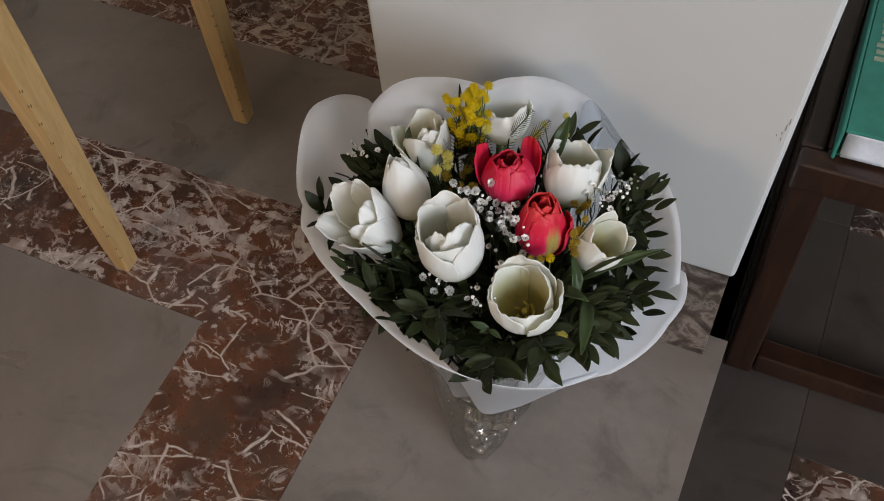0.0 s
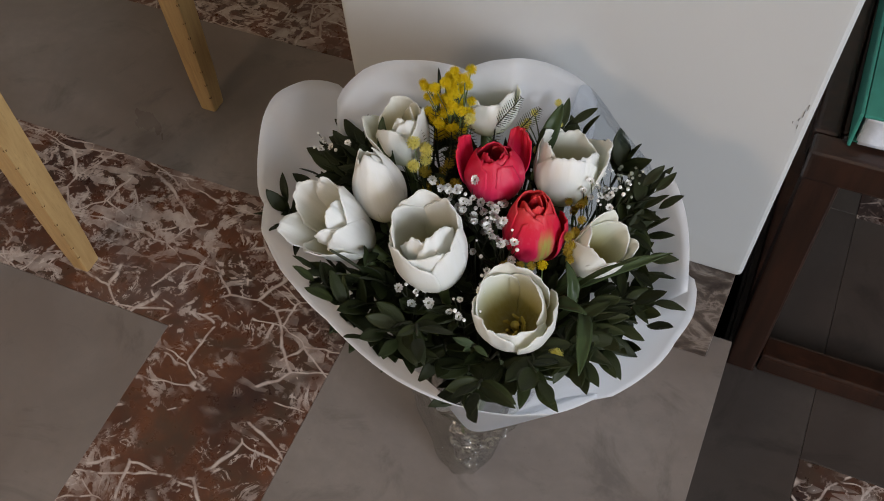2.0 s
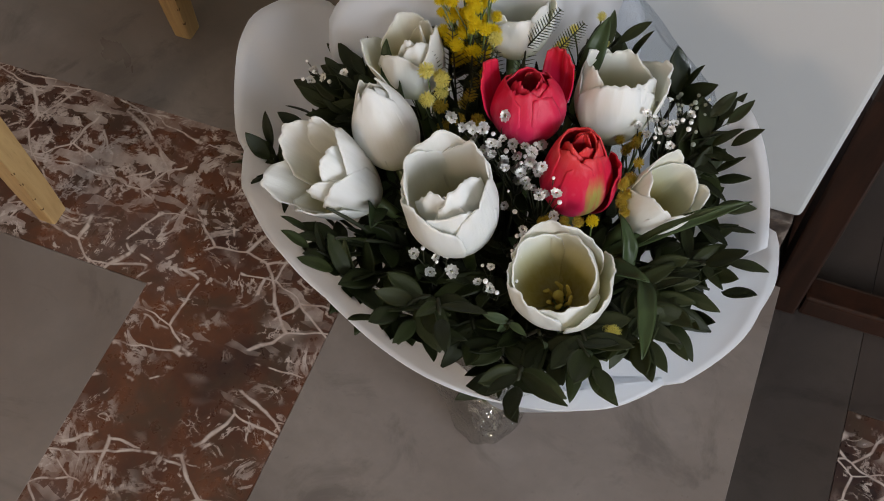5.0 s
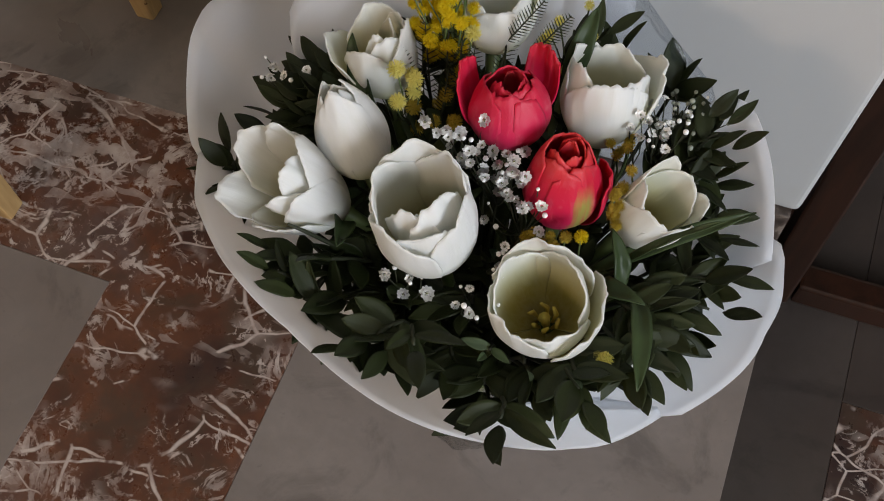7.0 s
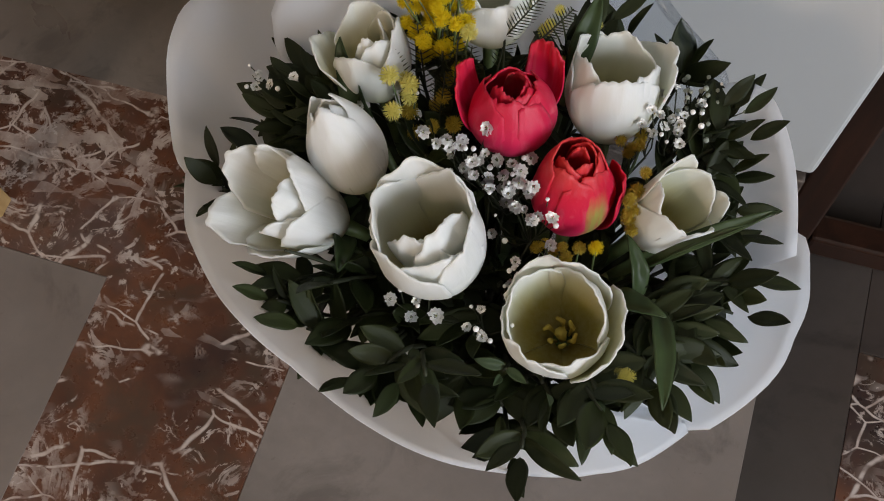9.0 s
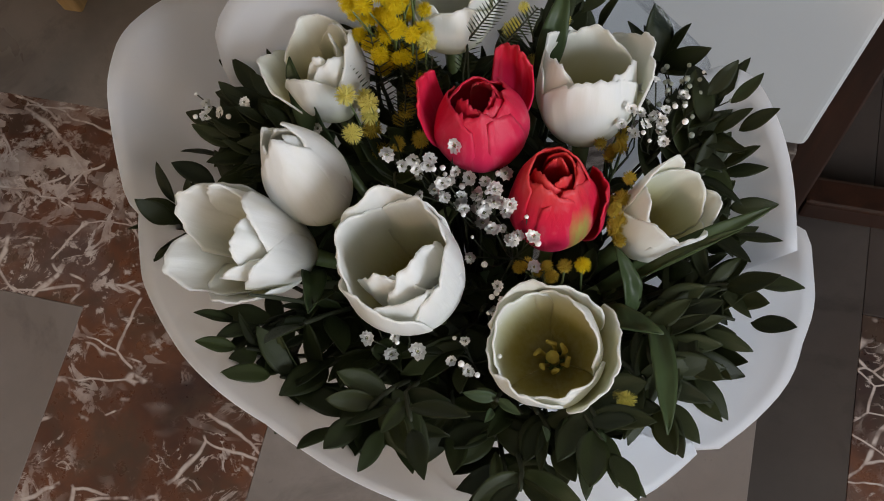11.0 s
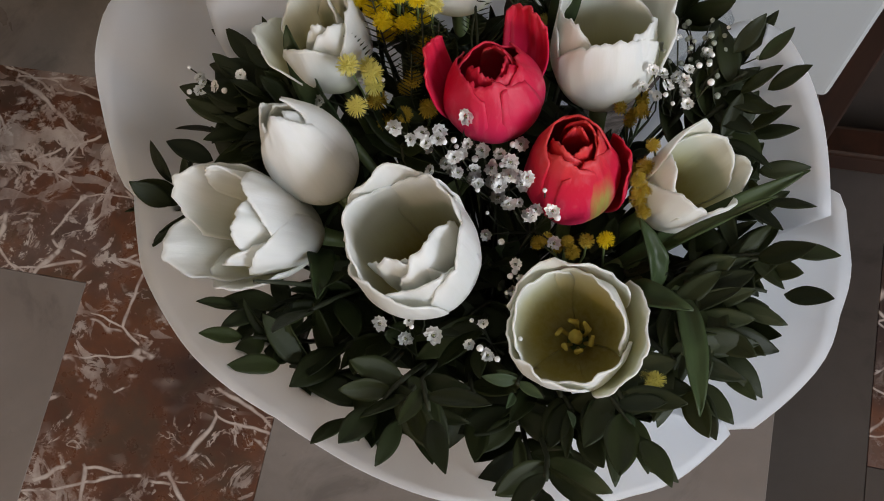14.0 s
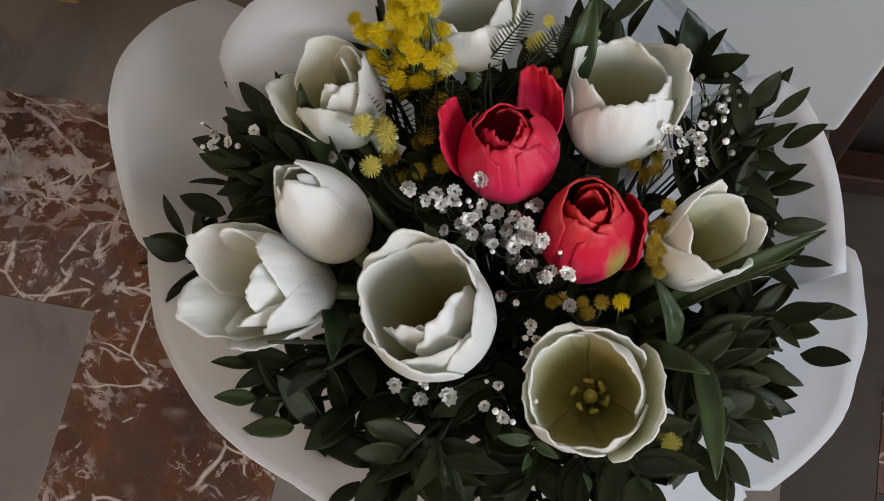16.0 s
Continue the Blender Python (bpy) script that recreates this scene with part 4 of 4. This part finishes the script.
OUT_SOUTH = [((-0.142, 0.288, 0.366), (-0.124, 0.248, 0.398), 5), ((-0.090, 0.340, 0.385), (-0.069, 0.293, 0.392), 3), ((-0.118, 0.304, 0.380), (-0.082, 0.275, 0.398), 5), ((-0.128, 0.303, 0.376), (-0.106, 0.274, 0.392), 5),
             ((-0.146, 0.298, 0.372), (-0.136, 0.262, 0.388), 5), ((-0.166, 0.302, 0.372), (-0.152, 0.276, 0.384), 5), ((-0.194, 0.290, 0.376), (-0.170, 0.265, 0.392), 4),
             ((-0.197, 0.290, 0.376), (-0.212, 0.263, 0.390), 4), ((-0.218, 0.294, 0.376), (-0.247, 0.285, 0.388), 5)]
OUT_EAST += [((-0.090, 0.420, 0.370), (-0.050, 0.426, 0.390), 4), ((-0.092, 0.430, 0.368), (-0.060, 0.456, 0.390), 4), ((-0.086, 0.395, 0.370), (-0.040, 0.394, 0.390), 5), ((-0.095, 0.440, 0.366), (-0.072, 0.462, 0.384), 6),
             ((-0.080, 0.372, 0.366), (-0.040, 0.366, 0.382), 6)]
OUT_WEST = [((-0.240, 0.318, 0.366), (-0.275, 0.306, 0.382), 6), ((-0.236, 0.304, 0.370), (-0.264, 0.292, 0.386), 6), ((-0.280, 0.398, 0.360), (-0.316, 0.388, 0.392), 7),
            ((-0.284, 0.410, 0.364), (-0.322, 0.408, 0.388), 7), ((-0.280, 0.428, 0.366), (-0.313, 0.437, 0.392), 6), ((-0.312, 0.356, 0.362), (-0.327, 0.377, 0.392), 4),
            ((-0.300, 0.352, 0.360), (-0.3215, 0.353, 0.4028), 4), ((-0.262, 0.440, 0.390), (-0.2655, 0.4535, 0.432), 4), ((-0.270, 0.370, 0.350), (-0.310, 0.372, 0.370), 6)]
OUT_WEST_SMALL = [((-0.262, 0.405, 0.378), (-0.287, 0.425, 0.407), 9), ((-0.264, 0.400, 0.376), (-0.298, 0.415, 0.403), 9), ((-0.262, 0.392, 0.376), (-0.301, 0.400, 0.402), 9), ((-0.258, 0.398, 0.380), (-0.285, 0.406, 0.412), 9), ((-0.255, 0.405, 0.380), (-0.274, 0.419, 0.413), 9), ((-0.260, 0.386, 0.376), (-0.291, 0.391, 0.404), 9),
                  ((-0.262, 0.412, 0.380), (-0.282, 0.436, 0.410), 8), ((-0.266, 0.396, 0.372), (-0.310, 0.408, 0.400), 9)]
OUT_WEST += [((-0.262, 0.388, 0.372), (-0.312, 0.398, 0.398), 8), ((-0.268, 0.402, 0.376), (-0.304, 0.420, 0.402), 8), ((-0.262, 0.372, 0.372), (-0.318, 0.378, 0.392), 8),
             ((-0.275, 0.414, 0.380), (-0.300, 0.432, 0.404), 6), ((-0.255, 0.400, 0.380), (-0.290, 0.404, 0.406), 7)]
OUT_EAST += [((-0.098, 0.430, 0.375), (-0.070, 0.465, 0.408), 4), ((-0.090, 0.425, 0.378), (-0.062, 0.446, 0.404), 4), ((-0.088, 0.415, 0.376), (-0.054, 0.428, 0.400), 4)]
BETWEEN += [((-0.150, 0.415, 0.360), (-0.150, 0.440, 0.398), 7), ((-0.165, 0.440, 0.370), (-0.160, 0.462, 0.408), 7), ((-0.205, 0.410, 0.370), (-0.212, 0.425, 0.408), 7), ((-0.220, 0.425, 0.370), (-0.222, 0.452, 0.412), 7),
            ((-0.215, 0.395, 0.370), (-0.212, 0.404, 0.408), 6), ((-0.150, 0.440, 0.370), (-0.145, 0.456, 0.410), 7), ((-0.235, 0.440, 0.370), (-0.232, 0.464, 0.412), 6), ((-0.200, 0.450, 0.370), (-0.205, 0.462, 0.405), 7)]
OUT_SOUTH += [((-0.180, 0.294, 0.402), (-0.163, 0.2635, 0.432), 2), ((-0.183, 0.292, 0.398), (-0.186, 0.2585, 0.421), 2), ((-0.186, 0.296, 0.398), (-0.203, 0.262, 0.420), 3), ((-0.112, 0.306, 0.385), (-0.0823, 0.274, 0.408), 3),
              ((-0.128, 0.274, 0.400), (-0.124, 0.244, 0.423), 3), ((-0.092, 0.330, 0.385), (-0.0698, 0.2926, 0.3943), 3), ((-0.086, 0.345, 0.382), (-0.0515, 0.3144, 0.382), 4)]
OUT_SOUTH += [((-0.100, 0.330, 0.384), (-0.062, 0.301, 0.394), 5), ((-0.095, 0.345, 0.382), (-0.056, 0.327, 0.391), 5), ((-0.110, 0.312, 0.384), (-0.090, 0.279, 0.403), 4), ((-0.088, 0.356, 0.380), (-0.046, 0.342, 0.388), 5)]
OUT_NORTH = [((-0.182, 0.452, 0.372), (-0.176, 0.470, 0.408), 7), ((-0.165, 0.458, 0.372), (-0.158, 0.482, 0.402), 7), ((-0.150, 0.462, 0.366), (-0.146, 0.490, 0.398), 6), ((-0.205, 0.448, 0.366), (-0.206, 0.462, 0.412), 7), ((-0.190, 0.446, 0.360), (-0.190, 0.456, 0.404), 7),
             ((-0.235, 0.446, 0.366), (-0.236, 0.458, 0.404), 6), ((-0.140, 0.470, 0.370), (-0.128, 0.492, 0.396), 6), ((-0.200, 0.430, 0.366), (-0.198, 0.440, 0.402), 7), ((-0.262, 0.410, 0.376), (-0.276, 0.428, 0.410), 7), ((-0.256, 0.398, 0.376), (-0.272, 0.408, 0.412), 7), ((-0.160, 0.465, 0.390), (-0.128, 0.494, 0.412), 5), ((-0.150, 0.450, 0.380), (-0.142, 0.486, 0.404), 6), ((-0.104, 0.478, 0.365), (-0.094, 0.492, 0.392), 4)]
for j, (a, b, n) in enumerate(OUT_EAST + OUT_SOUTH + OUT_WEST + OUT_NORTH + BETWEEN):
    sprig(a, b, n + 2, 0.025 if (a, b, n) in OUT_EAST else 0.027, seed=j)


for j, (a, b, n) in enumerate(OUT_WEST_SMALL):
    sprig(a, b, n + 2, 0.019, "dark green sprig of small leaves behind the white buds", seed=60 + j, spread=58)


def fill_foliage():
    rng = random.Random(11)
    for j in range(58):
        a = rng.uniform(0, 360)
        r = 0.125 * math.sqrt(rng.uniform(0.02, 1.0))
        edge, _ = rim_soft(a)
        r = min(r, edge - 0.045)
        b = around(a, r * 0.62, 0.325 + rng.uniform(-0.02, 0.02))
        t = around(a + rng.uniform(-25, 25), r, 0.372 + rng.uniform(-0.02, 0.016))
        sprig(b, t, rng.randint(5, 8), rng.uniform(0.020, 0.030), seed=100 + j, spread=62, pale=(j % 9 == 0), label="dark green leafy sprig deep between the tulips")


fill_foliage()


def heart_foliage():
    rng = random.Random(31)
    for j in range(22):
        a, r = rng.uniform(0, 360), 0.085 * math.sqrt(rng.random())
        t = around(a, r, 0.384 + rng.uniform(-0.016, 0.014))
        b = around(a + 10, r * 0.7, 0.330)
        sprig(b, t, 7, rng.uniform(0.020, 0.027), seed=300 + j, spread=66, label="dark green leafy sprig in the heart of the bouquet")


heart_foliage()


def front_foliage():
    rng = random.Random(23)
    for j in range(17):
        a = -165 + 140 * (j + rng.random()) / 17
        edge, top = rim_soft(a)
        b = around(a, edge - 0.075, 0.318 + rng.uniform(-0.01, 0.02))
        t = around(a + rng.uniform(-12, 12), edge - 0.018 + rng.uniform(-0.012, 0.006), top + 0.002 + rng.uniform(-0.02, 0.012))
        sprig(b, t, rng.randint(4, 7), rng.uniform(0.018, 0.036), seed=200 + j, spread=rng.uniform(40, 68), label="dark green leafy sprig along the front of the paper")


front_foliage()


def tulip_blade(base, tip, width, sag, twist, seed):
    base, tip = Vector(base), Vector(tip)
    d = tip - base
    root = thing("tulip_leaf", Matrix.Translation(base), "long narrow grey-green tulip leaf", "leaf", "long leaves of the bouquet")
    m = frame_of((0, 0, 0), d, (twist, 0, 1), 1.0)

    def fn(u, v):
        w = width * (math.sin(math.pi * (0.12 + 0.88 * v)) ** 0.7 + 0.02)
        return m @ Vector((d.length * v, u * w, sag * 4 * v * (1 - v) + 0.45 * abs(u) * w + 0.0015 * wob(v * 5, u, seed)))
    part("blade", shell("blade", fn, 6, 18, 0.0006, BLADE), BLADE, root)
    low = NECK - base
    part("stalk", tube("stalk", [low, low * 0.5, (0, 0, 0)], [0.002, 0.002, 0.0025], STEM, 6), STEM, root)


tulip_blade((-0.112, 0.362, 0.372), (-0.046, 0.402, 0.402), 0.0042, 0.006, 0.3, 1)
tulip_blade((-0.104, 0.362, 0.376), (-0.060, 0.382, 0.420), 0.0022, 0.004, -0.4, 2)
tulip_blade((-0.246, 0.345, 0.372), (-0.226, 0.316, 0.412), 0.0060, 0.006, 0.5, 3)
tulip_blade((-0.238, 0.396, 0.380), (-0.262, 0.424, 0.428), 0.0075, 0.004, -0.5, 4)
tulip_blade((-0.098, 0.350, 0.380), (-0.108, 0.372, 0.402), 0.0045, 0.006, 0.4, 5)
tulip_blade((-0.112, 0.345, 0.380), (-0.083, 0.338, 0.404), 0.0055, 0.006, 0.2, 6)
tulip_blade((-0.088, 0.350, 0.384), (-0.075, 0.300, 0.396), 0.0050, 0.006, 0.2, 7)
for a, b, n in (((-0.130, 0.304, 0.380), (-0.120, 0.287, 0.404), 7), ((-0.112, 0.304, 0.380), (-0.098, 0.292, 0.402), 6), ((-0.145, 0.306, 0.376), (-0.146, 0.290, 0.398), 6)):
    sprig(a, b, n, 0.014, "small grey-green leaves under the front tulip", True, seed=int(-a[0] * 1000), spread=70)
tulip_blade((-0.155, 0.450, 0.395), (-0.149, 0.480, 0.425), 0.0060, 0.005, 0.2, 9)

# ---- small white flowers ----


def breath_mesh(seed):
    """A tiny double flower: notched, ruffled petals in two rings round a dark throat."""
    bm = bmesh.new()
    rng = random.Random(seed)
    for ring, (cnt, rad, tilt) in enumerate(((5, 1.0, 0.22), (5, 0.66, 0.75))):
        for i in range(cnt):
            a = 2 * math.pi * i / cnt + ring * 0.6 + rng.uniform(-0.2, 0.2)
            c, s, k = math.cos(a), math.sin(a), rad * rng.uniform(0.82, 1.12)
            w = k * 0.86
            rise = [rng.uniform(-0.10, 0.14) for _ in range(7)]
            pts = [(0.20, -0.10, 0.0), (k * 0.62, -w * 0.62, k * tilt * 0.6), (k * 0.95, -w * 0.40, k * tilt), (k * 0.84, 0, k * tilt * 0.8), (k * 1.0, w * 0.36, k * tilt), (k * 0.62, w * 0.62, k * tilt * 0.6), (0.20, 0.10, 0.0)]
            vs = [bm.verts.new((x * c - y * s, x * s + y * c, z + r * k)) for (x, y, z), r in zip(pts, rise)]
            mid = bm.verts.new((k * 0.55 * c, k * 0.55 * s, k * tilt * 0.22))
            for p, q in zip(vs, vs[1:]):
                bm.faces.new((p, q, mid))
    bmesh.ops.solidify(bm, geom=bm.faces[:], thickness=0.04)
    bmesh.ops.create_icosphere(bm, subdivisions=1, radius=0.26, matrix=Matrix.Translation((0, 0, -0.24)))
    me = bpy.data.meshes.new("floret")
    bm.to_mesh(me)
    bm.free()
    me.materials.append(BREATH)
    return me


def ball_mesh(name, mat, sub=1):
    bm = bmesh.new()
    bmesh.ops.create_icosphere(bm, subdivisions=sub, radius=1.0)
    for v in bm.verts:
        v.co *= 1 + 0.12 * wob(v.co.x * 2, v.co.y * 2, v.co.z * 2)
    me = bpy.data.meshes.new(name)
    bm.to_mesh(me)
    bm.free()
    me.materials.append(mat)
    return me


FLORETS, EYE_DOT = [breath_mesh(i) for i in (2, 5, 9, 14)], ball_mesh("flower_eye", BREATH_EYE)
WHITE_BUD, GREY_BUD = ball_mesh("bud", BREATH, 2), ball_mesh("bud", BUD_GREY, 2)


def breath_sprig(centre, spread, n, buds, label, seed, grey=0, lift=(0, 0, 1), big=1.0, spots=()):
    rng = random.Random(seed)
    c = Vector(centre)
    root = thing("baby_breath_sprig", Matrix.Translation(c), label, "small flower", "sprigs of small white flowers")
    low = NECK - c + Vector((0, 0, 0.05))
    fork = Vector((0, 0, -0.035))
    part("stem", tube("stem", [low, fork], 0.0006, TWIG, 5), TWIG, root)
    for i in range(n + buds + grey):
        p = Vector((rng.gauss(0, 0.5) * spread[0], rng.gauss(0, 0.5) * spread[1], rng.uniform(-0.5, 0.5) * spread[2]))
        if i < len(spots):
            p = Vector(spots[i]) - c
        part("twig", tube("twig", arc(fork, p, 0.003, 3, (rng.uniform(-1, 1), rng.uniform(-1, 1), 0)), 0.00035, TWIG, 4), TWIG, root)
        if i < n:
            nrm = (Vector(lift) + Vector((rng.gauss(0, 0.28), rng.gauss(0, 0.28) - 0.25, 0))).normalized()
            s = rng.uniform(0.0022, 0.0034) * big
            m = Matrix.Translation(p) @ nrm.to_track_quat("Z", "Y").to_matrix().to_4x4() @ Matrix.Diagonal((s, s, s, 1))
            part("floret", rng.choice(FLORETS), None, root).matrix_local = m
            part("flower_eye", EYE_DOT, None, root).matrix_local = m @ Matrix.Translation((0, 0, 0.04)) @ Matrix.Scale(0.17, 4)
        else:
            s = rng.uniform(0.0008, 0.0015)
            part("bud", WHITE_BUD if i < n + buds else GREY_BUD, None, root).matrix_local = Matrix.Translation(p) @ Matrix.Scale(s, 4)


WB = "fine sprig of tiny white flowers between the tulips"
breath_sprig((-0.168, 0.376, 0.419), (0.022, 0.015, 0.016), 24, 8, WB, 1, spots=((-0.1666, 0.3765, 0.4222), (-0.1576, 0.3894, 0.4193), (-0.180, 0.382, 0.419), (-0.172, 0.384, 0.421)))
breath_sprig((-0.188, 0.386, 0.421), (0.018, 0.010, 0.014), 9, 6, WB, 2, spots=((-0.2001, 0.3826, 0.4249), (-0.197, 0.388, 0.421)))
breath_sprig((-0.152, 0.367, 0.412), (0.014, 0.012, 0.016), 9, 6, WB, 3, spots=((-0.1409, 0.3644, 0.4172), (-0.150, 0.3614, 0.4187), (-0.158, 0.366, 0.414)))
breath_sprig((-0.1788, 0.3922, 0.4325), (0.002, 0.002, 0.003), 1, 0, "single tiny white flower before the red tulip", 4, lift=(0.1, -0.9, 0.8), big=1.15, spots=((-0.1788, 0.3922, 0.4325),))
breath_sprig((-0.194, 0.312, 0.402), (0.014, 0.008, 0.008), 5, 2, WB, 5, big=1.1, spots=((-0.2001, 0.3114, 0.4078), (-0.1897, 0.3156, 0.4038), (-0.1912, 0.3091, 0.3967)))
breath_sprig((-0.160, 0.318, 0.405), (0.014, 0.012, 0.012), 3, 4, WB, 6)
breath_sprig((-0.292, 0.405, 0.405), (0.018, 0.012, 0.010), 6, 3, WB, 7, spots=((-0.2858, 0.4092, 0.4065), (-0.2962, 0.4031, 0.4052)))
breath_sprig((-0.100, 0.434, 0.402), (0.014, 0.018, 0.016), 10, 8, WB, 8, spots=((-0.1036, 0.4552, 0.399),))
breath_sprig((-0.090, 0.456, 0.391), (0.014, 0.018, 0.014), 2, 5, "sprig of grey unopened buds beside the paper", 9, grey=44)
breath_sprig((-0.110, 0.428, 0.408), (0.010, 0.010, 0.012), 3, 2, WB, 10)
breath_sprig((-0.240, 0.412, 0.410), (0.012, 0.014, 0.012), 3, 3, WB, 11)
breath_sprig((-0.152, 0.335, 0.404), (0.006, 0.012, 0.012), 3, 4, WB, 13)

# ---- mimosa ----


def pompom_mesh(name, mat, seed):
    bm = bmesh.new()
    rng = random.Random(seed)
    bmesh.ops.create_icosphere(bm, subdivisions=1, radius=0.5)
    for i in range(210):
        z = 1 - 2 * (i + 0.5) / 210
        a = i * 2.39996
        r = math.sqrt(1 - z * z)
        d = Vector((r * math.cos(a), r * math.sin(a), z)) + Vector((rng.uniform(-0.12, 0.12), rng.uniform(-0.12, 0.12), rng.uniform(-0.12, 0.12)))
        d.normalize()
        s = d.orthogonal().normalized() * 0.034
        q = d.cross(s).normalized() * 0.034
        ln = rng.uniform(0.86, 1.12)
        base = [bm.verts.new(d * 0.45 + v) for v in (s, -s * 0.5 + q * 0.87, -s * 0.5 - q * 0.87)]
        top = [bm.verts.new(d * ln + v * 0.8) for v in (s, -s * 0.5 + q * 0.87, -s * 0.5 - q * 0.87)]
        bm.faces.new(top)
        for i2 in range(3):
            bm.faces.new((base[i2], base[(i2 + 1) % 3], top[(i2 + 1) % 3], top[i2]))
    me = bpy.data.meshes.new(name)
    bm.to_mesh(me)
    bm.free()
    me.materials.append(mat)
    return me


POM, POM_PALE, POM_DULL = pompom_mesh("pompom", POLLEN, 3), pompom_mesh("pompom", POLLEN_PALE, 5), pompom_mesh("pompom", POLLEN_DULL, 7)


def mimosa(centre, spread, n, size, label, seed, puff=None, spots=()):
    rng = random.Random(seed)
    c = Vector(centre)
    root = thing("mimosa_sprig", Matrix.Translation(c), label, "mimosa", "mimosa of the bouquet")
    low, fork = NECK - c + Vector((0, 0, 0.05)), Vector((0, 0, -0.04))
    part("stem", tube("stem", [low, fork], 0.0010, STEM, 5), STEM, root)
    pts = [Vector(s) - c for s in spots] + [Vector((rng.gauss(0, 0.5) * spread[0], rng.gauss(0, 0.5) * spread[1], rng.uniform(-0.5, 0.5) * spread[2])) for _ in range(n)]
    for p in pts:
        part("twig", tube("twig", arc(fork, p, 0.004, 3, (rng.uniform(-1, 1), rng.uniform(-1, 1), 0)), 0.0005, STEM, 4), STEM, root)
        s = size * rng.uniform(0.8, 1.15)
        part("pompom", puff or POM, None, root).matrix_local = Matrix.Translation(p) @ Euler((rng.random() * 6, rng.random() * 6, 0)).to_matrix().to_4x4() @ Matrix.Scale(s, 4)


mimosa((-0.217, 0.443, 0.436), (0.014, 0.012, 0.060), 84, 0.0037, "dense bright yellow mimosa sprig at the raised paper", 1, spots=((-0.214, 0.446, 0.468), (-0.216, 0.446, 0.460)))
mimosa((-0.230, 0.410, 0.420), (0.006, 0.006, 0.01), 2, 0.0048, "pale yellow mimosa blossoms beside a white tulip", 2, POM_PALE, ((-0.2310, 0.4085, 0.4300), (-0.2245, 0.3930, 0.426), (-0.2215, 0.4085, 0.4260)))
mimosa((-0.215, 0.410, 0.398), (0.012, 0.014, 0.02), 7, 0.0042, "ochre mimosa blossoms deep in the bouquet", 3, POM_DULL)
mimosa((-0.200, 0.4354, 0.4375), (0.002, 0.002, 0.004), 0, 0.0046, "single yellow mimosa blossom above the red tulip", 4, POM_PALE, ((-0.2001, 0.4354, 0.4375),))
mimosa((-0.160, 0.472, 0.408), (0.016, 0.012, 0.02), 3, 0.0035, "pale yellow mimosa sprig by the paper", 5, POM_PALE, ((-0.1565, 0.4946, 0.4081), (-0.1661, 0.4699, 0.420), (-0.1541, 0.4729, 0.402), (-0.1617, 0.4626, 0.3893), (-0.1726, 0.4671, 0.4056)))
mimosa((-0.134, 0.357, 0.404), (0.010, 0.004, 0.008), 3, 0.0030, "small ochre mimosa blossoms below the red tulip", 6, POM_DULL, ((-0.1268, 0.3578, 0.4071), (-0.1381, 0.3561, 0.3989), (-0.1463, 0.3572, 0.3966)))
mimosa((-0.1195, 0.3579, 0.4117), (0.002, 0.002, 0.004), 0, 0.0031, "single bright mimosa blossom below the red tulip", 11, None, ((-0.1195, 0.3579, 0.4117),))
mimosa((-0.108, 0.388, 0.404), (0.006, 0.016, 0.02), 16, 0.0034, "ochre mimosa sprig between red and white tulip", 7, POM_DULL)
mimosa((-0.117, 0.418, 0.400), (0.010, 0.010, 0.016), 7, 0.0034, "ochre mimosa blossoms below the white tulip", 8, POM_DULL)
mimosa((-0.093, 0.312, 0.392), (0.006, 0.006, 0.008), 5, 0.0034, "small yellow mimosa blossoms under the front tulip", 9, POM_PALE)

def feather_leaf(base, tip, width, n, normal, seed):
    base, tip = Vector(base), Vector(tip)
    d = tip - base
    root = thing("mimosa_leaf", Matrix.Translation(base), "feathery comb-like mimosa leaf, dark green", "leaf", "mimosa leaves")
    part("rib", tube("rib", [NECK - base, (NECK - base) * 0.4, (0, 0, 0), d], [0.0008, 0.0008, 0.0006, 0.0003], TWIG, 5), TWIG, root)
    side = d.cross(Vector(normal)).normalized()
    for i in range(n):
        k = (i + 0.5) / n
        w = width * math.sin(math.pi * (0.15 + 0.8 * k)) ** 0.7
        for s in (-1, 1):
            p = d * k
            q = p + side * s * w + d.normalized() * w * 0.7
            part("leaflet", tube("leaflet", [p, p.lerp(q, 0.5), q], [0.00025, 0.00035, 0.0001], LEAF, 4), LEAF, root)


feather_leaf((-0.188, 0.450, 0.418), (-0.170, 0.455, 0.450), 0.0055, 16, (0.2, -0.7, 0.6), 1)
feather_leaf((-0.172, 0.450, 0.418), (-0.156, 0.453, 0.446), 0.0055, 15, (0.2, -0.7, 0.6), 2)
feather_leaf((-0.215, 0.432, 0.405), (-0.214, 0.442, 0.450), 0.007, 12, (0.1, -0.8, 0.5), 3)
for i, (bx, by, tx, ty, tz) in enumerate(((-0.222, 0.424, -0.226, 0.436, 0.436), (-0.202, 0.424, -0.198, 0.432, 0.432), (-0.228, 0.418, -0.236, 0.424, 0.426), (-0.212, 0.414, -0.208, 0.420, 0.424), (-0.192, 0.448, -0.186, 0.456, 0.430))):
    feather_leaf((bx, by, 0.392), (tx, ty, tz), 0.0065, 13, (0.1, -0.8, 0.5), 6 + i)
feather_leaf((-0.208, 0.428, 0.400), (-0.206, 0.440, 0.440), 0.007, 12, (0.1, -0.8, 0.5), 4)
